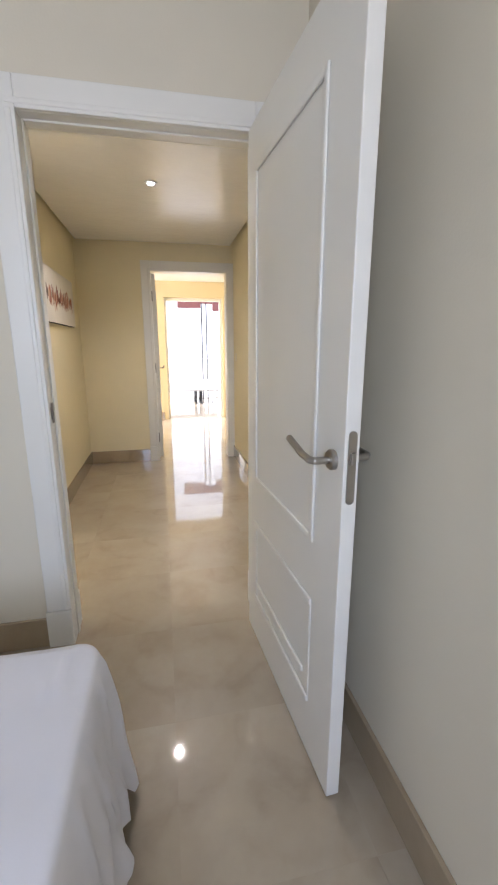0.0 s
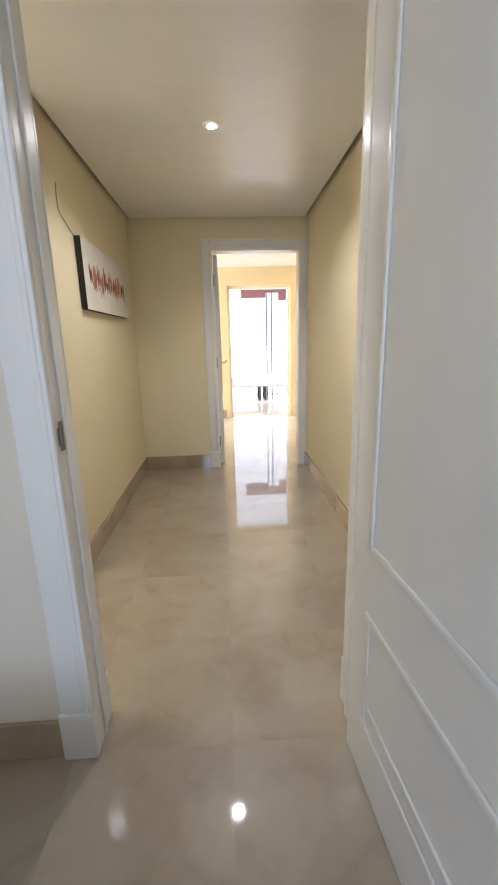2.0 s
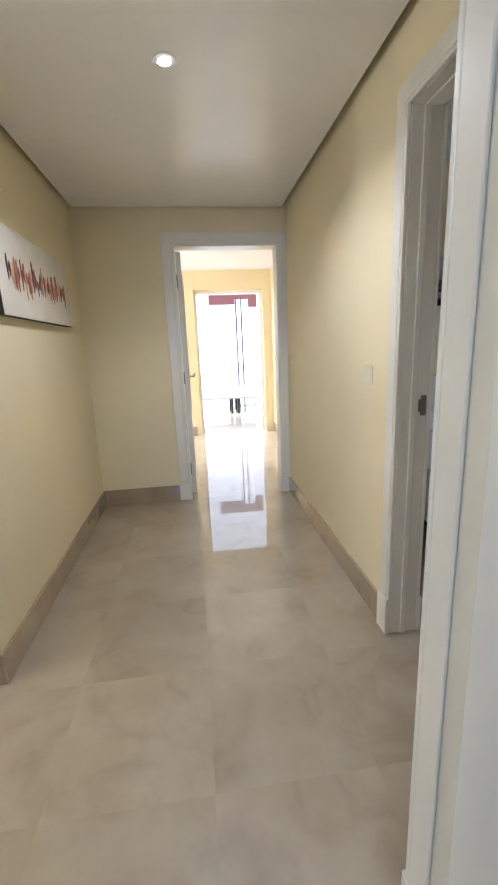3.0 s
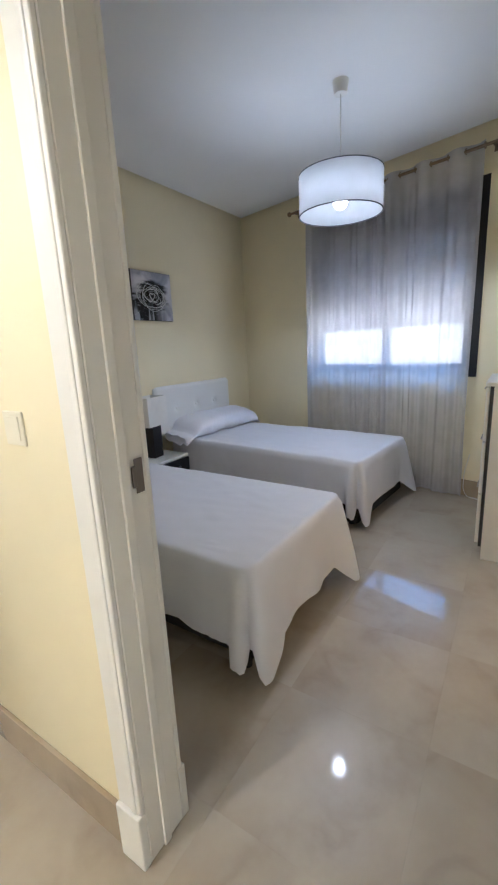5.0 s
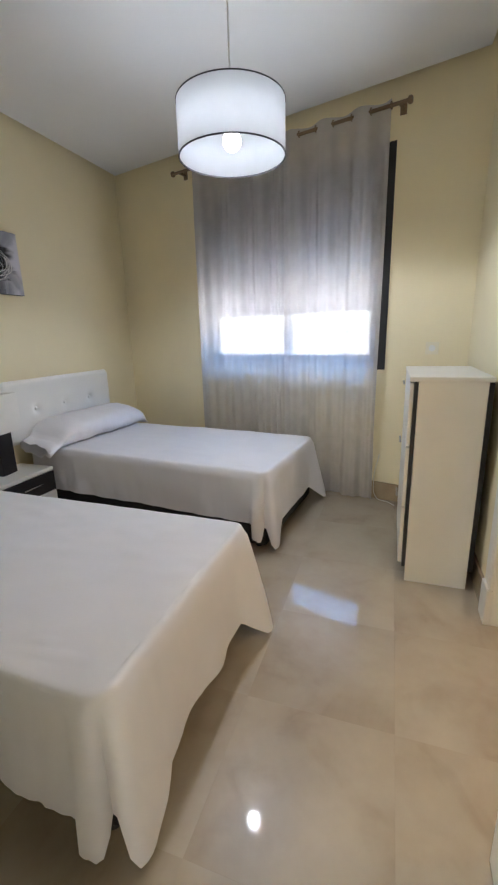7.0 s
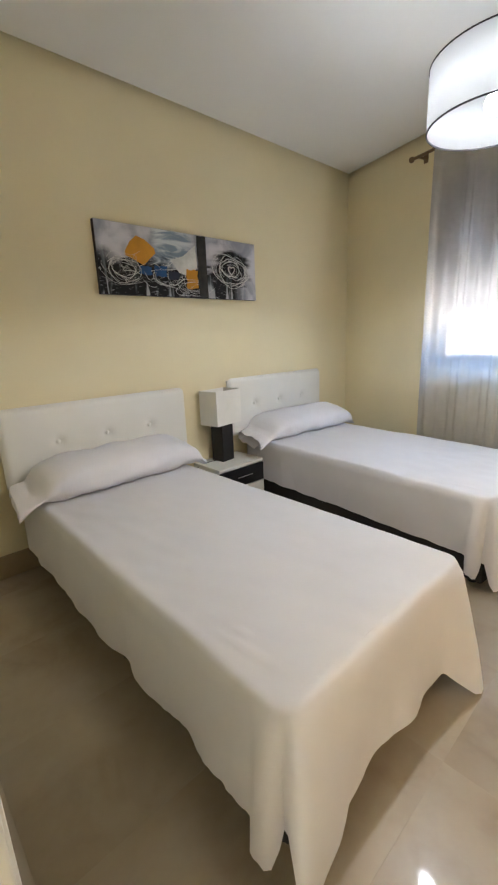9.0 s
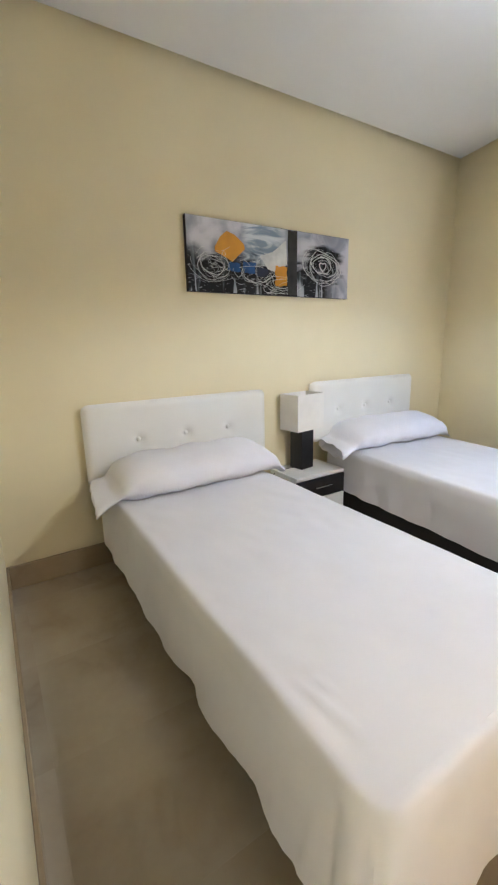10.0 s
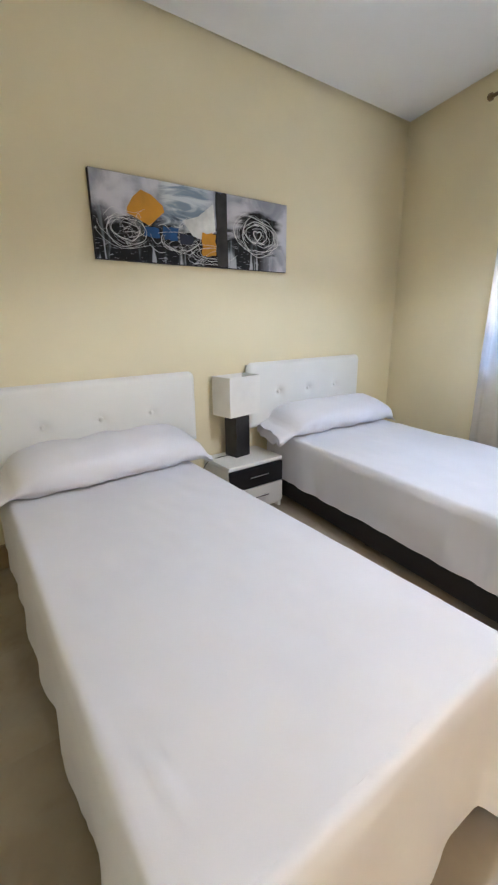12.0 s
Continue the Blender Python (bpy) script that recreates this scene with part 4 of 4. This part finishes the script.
loops(0.805, 0.50, 22, 0.045, 0.130, (1.1, 1.7), (0.0007, 0.0010, 0.0016, 0.0026))
loops(0.13, 0.64, 15, 0.030, 0.095, (1.2, 1.9), (0.0006, 0.0009, 0.0014))
loops(0.36, 0.74, 12, 0.025, 0.075, (1.4, 2.6), (0.0006, 0.0009, 0.0014))
loops(0.55, 0.84, 8, 0.030, 0.060, (2.0, 4.0), (0.0008, 0.0012))
heart = [(px(0.805) + 0.024 * math.sin(a) ** 3 * 1.3, pz(0.50) + 0.0021 * (13 * math.cos(a) - 5 * math.cos(2 * a) - 2 * math.cos(3 * a))) for a in [0.35 + i * 5.6 / 26 for i in range(27)]]
bm = bmesh.new()
stroke(bm, heart, 0.0042, yy - 0.0034)
part("paint_line", bm, white, art, "white looped line of paint")
for k in range(36):
    u, v = rng.uniform(0.04, 0.46), rng.triangular(0.40, 0.92, 0.68)
    ln, rise, curl = rng.uniform(0.02, 0.10), rng.uniform(-0.10, 0.10), rng.uniform(-0.10, 0.10)
    bm = bmesh.new()
    stroke(bm, [(px(min(0.99, u + ln * i / 11)), pz(min(0.97, v + rise * i / 11 + curl * math.sin(i / 11 * 3.14)))) for i in range(12)], rng.choice((0.0004, 0.0006, 0.0008, 0.0013)), yy - 0.0030)
    part("paint_line", bm, white, art)

# white canvas with a row of red-brown strokes in the hall
HW, HHH, HD = 1.05, 0.40, 0.04
hall_art = canvas(pose(HALL_L, 3.73, 1.665, 0, 0, 90), HW, HHH, HD, material("white_gesso", (0.74, 0.70, 0.62), 0.6, var=0.12, scale=4, bump=0.2), "canvas_painting", "white canvas with a row of red-brown paint strokes")
rng = random.Random(11)
reds = [paint("red_brown_paint", (0.24, 0.055, 0.03)), paint("rust_paint", (0.42, 0.15, 0.07)), paint("dark_brown_paint", (0.07, 0.025, 0.02)), paint("peach_paint", (0.62, 0.40, 0.28))]
for i in range(46):
    x = -0.42 + i * 0.0185 + rng.uniform(-0.008, 0.008)
    hgt, mid_ = rng.uniform(0.05, 0.17), rng.uniform(-0.035, 0.02)
    wd = rng.uniform(0.006, 0.017)
    part("paint_stroke", blot([(x - wd * 0.3, mid_ - hgt / 2), (x + wd * 0.4, mid_ - hgt / 2 + 0.01), (x + wd, mid_), (x + wd * 0.4, mid_ + hgt / 2), (x - wd * 0.6, mid_ + hgt / 2 - 0.012), (x - wd, mid_ + 0.01)], -HD - 0.0004 - 0.0002 * (i % 5)), reds[rng.choice((0, 0, 1, 1, 2, 3))], hall_art)
cb = bpy.data.curves.new("wall_cable", "CURVE")
cb.dimensions, cb.bevel_depth, cb.bevel_resolution = "3D", 0.0025, 2
spn = cb.splines.new("BEZIER")
spn.bezier_points.add(3)
for bp_, co in zip(spn.bezier_points, ((HALL_L + 0.003, 3.02, 2.07), (HALL_L + 0.003, 3.018, 1.945), (HALL_L + 0.003, 3.07, 1.915), (HALL_L + 0.004, 3.225, 1.86))):
    bp_.co, bp_.handle_left_type, bp_.handle_right_type = co, "AUTO", "AUTO"
cb.materials.append(GROUT)
tagged(new("wall_cable", cb), "thin brown cable on the hall wall beside the canvas", "cable")


# ---- pendant lamp ----
pl = thing("pendant_lamp", "white fabric drum pendant lamp with dark trim, lit", "pendant lamp", pose(2.9, 3.0, 0))
part("ceiling_cup", rod((0, 0, B_Z - 0.065), (0, 0, B_Z), 0.036, 0.046, 28), WHITE_PLASTIC, pl, smooth=40)
part("cord", rod((0, 0, 2.26), (0, 0, B_Z - 0.06), 0.004, segs=10), WHITE_PLASTIC, pl)
R0, SZ0, SZ1 = 0.245, 2.055, 2.270
bm = bmesh.new()
n = 72
for r_, flip in ((R0, 1),):
    lo = [bm.verts.new((r_ * math.cos(2 * math.pi * i / n), r_ * math.sin(2 * math.pi * i / n), SZ0)) for i in range(n)]
    hi = [bm.verts.new((r_ * math.cos(2 * math.pi * i / n), r_ * math.sin(2 * math.pi * i / n), SZ1)) for i in range(n)]
    for i in range(n):
        bm.faces.new((lo[i], lo[(i + 1) % n], hi[(i + 1) % n], hi[i]))
shade = part("shade", bm, SHADE, pl, "white fabric drum shade", smooth=60)
md = shade.modifiers.new("thick", "SOLIDIFY")
md.thickness = 0.002
for z in (SZ0, SZ1):
    bm = bmesh.new()
    prof = [(R0 - 0.003, -0.0024), (R0 + 0.0025, -0.0024), (R0 + 0.0025, 0.0024), (R0 - 0.003, 0.0024)]
    loops = [[bm.verts.new((r_ * math.cos(2 * math.pi * i / n), r_ * math.sin(2 * math.pi * i / n), z + dz)) for r_, dz in prof] for i in range(n)]
    for i in range(n):
        a, b = loops[i], loops[(i + 1) % n]
        for k in range(4):
            bm.faces.new((a[k], a[(k + 1) % 4], b[(k + 1) % 4], b[k]))
    part("trim_ring", bm, material("dark_trim", (0.05, 0.045, 0.05), 0.7), pl, "dark piping round the shade", smooth=40)
for k in range(3):
    a = k * 2 * math.pi / 3 + 0.4
    part("spoke", rod((0, 0, 2.235), (R0 * math.cos(a), R0 * math.sin(a), 2.262), 0.002, segs=8), STEEL, pl)
part("socket", rod((0, 0, 2.20), (0, 0, 2.28), 0.02, segs=20), WHITE_PLASTIC, pl)
bm = bmesh.new()
bmesh.ops.create_uvsphere(bm, u_segments=24, v_segments=14, radius=0.042, matrix=Matrix.Translation((0, 0, 2.12)))
cyl(bm, (0, 0, 2.15), (0, 0, 2.20), 0.03, 0.016)
bulb = part("bulb", bm, BULB, pl, "lit round bulb", smooth=60)
bulb.visible_shadow = False

# ---- hall downlights ----
for x, y in ((-0.02, 3.03),):
    dl = thing("ceiling_spotlight", "small round recessed ceiling spotlight, lit", "ceiling light", pose(x, y, HALL_Z))
    bm = bmesh.new()
    bmesh.ops.create_cone(bm, cap_ends=True, segments=32, radius1=0.042, radius2=0.046, depth=0.006, matrix=Matrix.Translation((0, 0, -0.003)))
    part("bezel", bm, WHITE_PLASTIC, dl)
    part("lens", rod((0, 0, -0.0085), (0, 0, -0.0055), 0.022, segs=28), SPOT_GLOW, dl, "glowing lamp lens").visible_shadow = False


# ---- window with shutter and curtains ----
win = thing("window_1", "dark aluminium sliding window with half-lowered shutter", "window", WIN, kind="structure")
fx0, fx1 = 0.10, 0.16
bm = boxes(((fx0 - 0.10, WIN_Y0, WIN_Z0), (fx1, WIN_Y0 + 0.12, WIN_Z1)), ((fx0, WIN_Y1 - 0.05, WIN_Z0), (fx1, WIN_Y1, WIN_Z1)), ((fx0, WIN_Y0 + 0.05, WIN_Z0), (fx1, WIN_Y1 - 0.05, WIN_Z0 + 0.05)), ((fx0, WIN_Y0 + 0.05, WIN_Z1 - 0.05), (fx1, WIN_Y1 - 0.05, WIN_Z1)), bevel=0.002)
part("window_frame", bm, DARK_METAL, win, "dark aluminium frame")
mid = (WIN_Y0 + WIN_Y1) / 2
for y0, y1, x0 in ((WIN_Y0 + 0.05, mid + 0.03, fx0 + 0.005), (mid - 0.03, WIN_Y1 - 0.05, fx0 + 0.032)):
    sash = part("sash", boxes(((x0, y0, WIN_Z0 + 0.05), (x0 + 0.022, y0 + 0.06, WIN_Z1 - 0.05)), ((x0, y1 - 0.06, WIN_Z0 + 0.05), (x0 + 0.022, y1, WIN_Z1 - 0.05)), ((x0, y0 + 0.06, WIN_Z0 + 0.05), (x0 + 0.022, y1 - 0.06, WIN_Z0 + 0.10)), ((x0, y0 + 0.06, WIN_Z1 - 0.10), (x0 + 0.022, y1 - 0.06, WIN_Z1 - 0.05)), bevel=0.002), DARK_METAL, win)
    gl = part("pane", boxes(((x0 + 0.009, y0 + 0.06, WIN_Z0 + 0.10), (x0 + 0.013, y1 - 0.06, WIN_Z1 - 0.10))), GLASS, sash)
    gl.visible_shadow = False
part("window_sill", boxes(((0.003, WIN_Y0 + 0.121, WIN_Z0), (fx0 - 0.001, WIN_Y1 - 0.001, WIN_Z0 + 0.02)), bevel=0.004), MARBLE_BASE, win, "marble window sill")

SLAT_H, SHUT_Z = 0.048, 1.45
sh_ = thing("roller_shutter", "grey slatted roller shutter lowered over half the window", "roller shutter", WIN)
count = int((WIN_Z1 - SHUT_Z) / SLAT_H)
for k in range(count):
    z0 = WIN_Z1 - (k + 1) * SLAT_H
    bm = bmesh.new()
    holes = 6 <= k <= 13
    yv = [WIN_Y0 + 0.01, WIN_Y1 - 0.01]
    if not holes:
        box(bm, (0.205, yv[0], z0 - 0.004), (0.217, yv[1], z0 + SLAT_H - 0.0005), 0.003)
    else:
        # slats spaced on their link slots let points of light through
        box(bm, (0.205, yv[0], z0 + 0.010), (0.217, yv[1], z0 + SLAT_H + 0.0005), 0.001)
        y, shut = yv[0], random.Random(k)
        while y < yv[1] - 1e-6:
            # most of the link slots are pushed shut, some still let a point of light through
            clear = noise.noise((y * 2.6, k * 0.45, 4.0)) > -0.12 and shut.random() < 0.85
            box(bm, (0.2065, y, z0 - 0.0005), (0.2155, min(y + (0.031 if clear else 0.0435), yv[1]), z0 + 0.0105))
            y += 0.043
    part("slat", bm, SHUTTER, sh_)
part("bottom_rail", boxes(((0.203, WIN_Y0 + 0.01, SHUT_Z - 0.035), (0.219, WIN_Y1 - 0.01, WIN_Z1 - count * SLAT_H + 0.002)), bevel=0.003), SHUTTER, sh_)

rod_ob = thing("curtain_rod", "dark bronze curtain rod with knob ends", "curtain rod", WIN)
RODX, RODZ = -0.095, 2.585
part("pole", rod((RODX, WIN_Y0 - 0.08, RODZ), (RODX, WIN_Y1 + 0.12, RODZ), 0.011, segs=18), BROWN_ROD, rod_ob, smooth=40)
for y in (WIN_Y0 - 0.09, WIN_Y1 + 0.13):
    bm = rod((RODX, y - 0.012, RODZ), (RODX, y + 0.012, RODZ), 0.022, segs=18)
    bmesh.ops.bevel(bm, geom=list(bm.edges), offset=0.004, segments=2, affect="EDGES")
    part("finial", bm, BROWN_ROD, rod_ob, smooth=50)
for y in (WIN_Y0 - 0.03, WIN_Y1 + 0.07):
    part("bracket", boxes(((RODX - 0.008, y - 0.008, RODZ - 0.008), (-0.001, y + 0.008, RODZ + 0.008)), ((-0.008, y - 0.02, RODZ - 0.03), (-0.001, y + 0.02, RODZ + 0.03)), bevel=0.002), BROWN_ROD, rod_ob)


def curtain(y0, y1, waves, label, seed, bunch=1.0):
    """A sheer panel hung on eyelets, waving round the rod at its top and falling in soft folds to the floor."""
    ob = thing("curtain", label, "curtain", WIN, "sheer curtains")
    bm = bmesh.new()
    ny, nz = waves * 26, 40
    top, bot = RODZ + 0.035, 0.015
    rows = []
    for j in range(nz + 1):
        f = j / nz
        row = []
        for i in range(ny + 1):
            u = i / ny
            amp = 0.028 * (1 - 0.35 * f)
            y = y0 + (y1 - y0) * u ** bunch + 0.018 * f * noise.noise((u * 4, f * 2, seed))
            x = RODX + amp * math.sin(u * waves * 2 * math.pi) + 0.011 * min(1.0, f * 5) * math.sin(u * waves * 6.3 * math.pi + 2.0 * noise.noise((u * 3, f * 0.8, seed + 8))) + 0.014 * f * noise.noise((u * 7, f * 1.5, seed + 4))
            row.append(bm.verts.new((min(x, -0.018), y, top + (bot - top) * f)))
        rows.append(row)
    for a, b in zip(rows, rows[1:]):
        for i in range(ny):
            bm.faces.new((a[i], a[i + 1], b[i + 1], b[i]))
    spots = [[v.co.copy() for v in row] for row in rows]
    part("cloth", bm, CURTAIN, ob, smooth=80)
    for c0, c1 in ((0, max(2, ny // 22)), (ny - max(2, ny // 22), ny)):
        # the turned-in side hem, a second layer of cloth
        hem = bmesh.new()
        back = [[hem.verts.new(p + Vector((-0.004, 0, 0))) for p in row[c0:c1 + 1]] for row in spots]
        for a, b in zip(back, back[1:]):
            for i in range(len(a) - 1):
                hem.faces.new((a[i], a[i + 1], b[i + 1], b[i]))
        part("hem", hem, CURTAIN, ob, smooth=80)
    for w_ in range(waves * 2):
        u = w_ / (waves * 2)
        y = y0 + (y1 - y0) * u ** bunch
        bm = bmesh.new()
        for k in range(18):
            a, b = 2 * math.pi * k / 18, 2 * math.pi * (k + 1) / 18
            cyl(bm, (RODX + 0.019 * math.cos(a), y, RODZ + 0.019 * math.sin(a)), (RODX + 0.019 * math.cos(b), y, RODZ + 0.019 * math.sin(b)), 0.0035, segs=6)
        part("eyelet", bm, BROWN_ROD, ob, "metal eyelet ring")


curtain(0.55, 1.295, 3, "sheer white eyelet curtain falling to the floor", 2.0)
curtain(1.27, 2.14, 4, "sheer white eyelet curtain beside the bed", 6.0, 1.5)

# ---- chest, socket and switches ----
chest = thing("shoe_cabinet", "tall white cabinet with black edges by the en-suite door", "cabinet", pose(2.895, B_Y0 + 0.035, 0))
cw, cd_, chh = 0.62, 0.33, 1.053
part("top", boxes(((-0.012, 0, chh - 0.022), (cw + 0.012, cd_ + 0.02, chh)), bevel=0.003), WHITE_WOOD, chest)
for x in (0.0, cw - 0.02):
    part("side_panel", boxes(((x, 0.022, 0.0), (x + 0.02, cd_ - 0.022, chh - 0.022)), bevel=0.002), WHITE_WOOD, chest)
part("back_panel", boxes(((0.002, 0.0, 0.10), (cw - 0.002, 0.02, chh - 0.022))), BLACK_WOOD, chest, "black back panel")
part("front_frame", boxes(((0.002, cd_ - 0.020, 0.08), (cw - 0.002, cd_ - 0.004, chh - 0.022))), BLACK_WOOD, chest, "black front carcass edge")
for k in range(3):
    z0 = 0.10 + k * 0.311
    dr = part("flap_door", boxes(((0.006, cd_ - 0.002, z0), (cw - 0.006, cd_ + 0.016, z0 + 0.301)), bevel=0.003), WHITE_WOOD, chest)
    part("handle", rod((cw / 2 - 0.06, cd_ + 0.034, z0 + 0.27), (cw / 2 + 0.06, cd_ + 0.034, z0 + 0.27), 0.005, segs=12), STEEL, dr, "slim metal bar handle")


def plate(name, m, label, rocker=True):
    """A small wall plate; its face looks along its own -y."""
    ob = thing(name, label, "switch" if rocker else "socket", m)
    part("cover", boxes(((-0.041, -0.006, -0.041), (0.041, 0, 0.041)), bevel=0.0025), CREAM_PLASTIC, ob)
    if rocker:
        part("rocker", boxes(((-0.027, -0.0085, -0.029), (0.027, -0.006, 0.029)), bevel=0.001), CREAM_PLASTIC, ob)
    else:
        part("inset", rod((0, -0.0075, 0), (0, -0.006, 0), 0.021, segs=24), WHITE_PLASTIC, ob)


plate("light_switch", pose(HALL_R, 3.02, 1.138, 0, 0, -90), "white rocker light switch on the hall wall")
plate("light_switch", pose(HALL_R, 4.50, 1.17, 0, 0, -90), "white rocker light switch by the living room door")
plate("light_switch", pose(2.95, B_Y0, 1.155, 0, 0, 180), "white rocker light switch beside the en-suite doorway")
plate("wall_socket", WIN @ pose(0, 0.222, 1.14, 0, 0, -90), "white wall socket beside the window", False)

cb = bpy.data.curves.new("aerial_cable", "CURVE")
cb.dimensions, cb.bevel_depth, cb.bevel_resolution = "3D", 0.003, 2
spn = cb.splines.new("BEZIER")
spn.bezier_points.add(4)
for bp_, co in zip(spn.bezier_points, ((-0.012, 0.53, 0.36), (-0.022, 0.56, 0.15), (-0.03, 0.53, 0.012), (-0.06, 0.44, 0.006), (-0.10, 0.38, 0.006))):
    bp_.co, bp_.handle_left_type, bp_.handle_right_type = co, "AUTO", "AUTO"
cb.materials.append(WHITE_PLASTIC)
aerial = tagged(new("aerial_cable", cb), "thin white aerial cable hanging to the floor", "cable")
aerial.matrix_world = WIN

# ---- terrace and outside ----
ts = thing("terrace_door", "white framed sliding terrace door, half open", "door", pose(0, L_Y1 + 0.12, 0), kind="structure")
part("frame", boxes(((0.07, -0.03, 0), (0.11, 0.05, 2.10)), ((1.03, -0.03, 0), (1.07, 0.05, 2.10)), ((0.11, -0.03, 2.05), (1.03, 0.05, 2.10)), bevel=0.003), LACQUER, ts)
tb = thing("terrace_bench", "pale grey terrace bench with dark legs", "bench", pose(0.62, 9.55, 0))
part("seat", boxes(((-0.66, -0.30, 0.30), (0.62, 0.30, 0.52)), bevel=0.02), GREY_WEAVE, tb)
for x in (0.10, 0.22):
    for y in (-0.22, 0.22):
        part("leg", boxes(((x - 0.02, y - 0.02, 0), (x + 0.02, y + 0.02, 0.31)), bevel=0.004), DARK_METAL, tb)
aw = thing("awning", "red-brown awning on two dark poles over the terrace", "awning", pose(0.6, 10.1, 0))
part("valance", boxes(((-0.20, 0, 2.16), (0.34, 0.05, 2.46)), ((0.34, 0, 2.26), (0.62, 0.05, 2.46)), ((0.62, 0, 2.10), (0.80, 0.05, 2.46)), bevel=0.01), CLAY, aw)
for x in (0.36, 0.47):
    part("pole", rod((x, 0.025, 0), (x, 0.025, 2.27), 0.015, segs=16), DARK_METAL, aw, "dark aluminium pole", smooth=40)
solid("terrace_parapet", boxes(((-3.5, 10.4, 0), (4.5, 10.55, 1.0)), bevel=0.02), TERRACE_WHITE, "white rendered terrace parapet", "parapet")
solid("ground", boxes(((-400, -400, -0.40), (400, 400, -0.30))), GROUND, "pale ground around the house", "ground")
nb = thing("neighbour_house", "tall white rendered house beyond the terrace", "house", pose(-1, 19, -0.3))
part("wall", boxes(((-12, 0, 0), (14, 8, 13.0))), TERRACE_WHITE, nb)
part("roof", boxes(((-12.3, -0.3, 13.0), (14.3, 8.3, 13.3)), bevel=0.05), CLAY, nb)

# ---- marble floor ----
TILE = 0.5
floor = solid("floor", boxes(((-3.4, -2.2, -0.16), (4.95, 10.6, -0.014))), GROUT, "polished cream marble tile floor", "floor")
bm = boxes(((-TILE / 2 + 0.0001, -TILE / 2 + 0.0001, -0.014), (TILE / 2 - 0.0001, TILE / 2 - 0.0001, 0)), bevel=0.0001)
tile_mesh = mesh_of("tile", bm, MARBLE)
for i in range(-7, 10):
    for j in range(-9, 17):
        x, y = -0.015 + (i + 0.5) * TILE, 2.17 + (j + 0.5) * TILE
        if -3.3 < x < 4.85 and -2.2 < y < 10.5 and not (x > 1.4 and y > 5.2) and not (x > 3.4 and y < 1.4) and not (x > 0.85 and y < -0.3):
            t_ = new("tile", tile_mesh)
            t_.parent = floor
            t_.location = (x, y, 0)
            t_.rotation_euler = (0, 0, random.choice((0, 1, 2, 3)) * math.pi / 2)
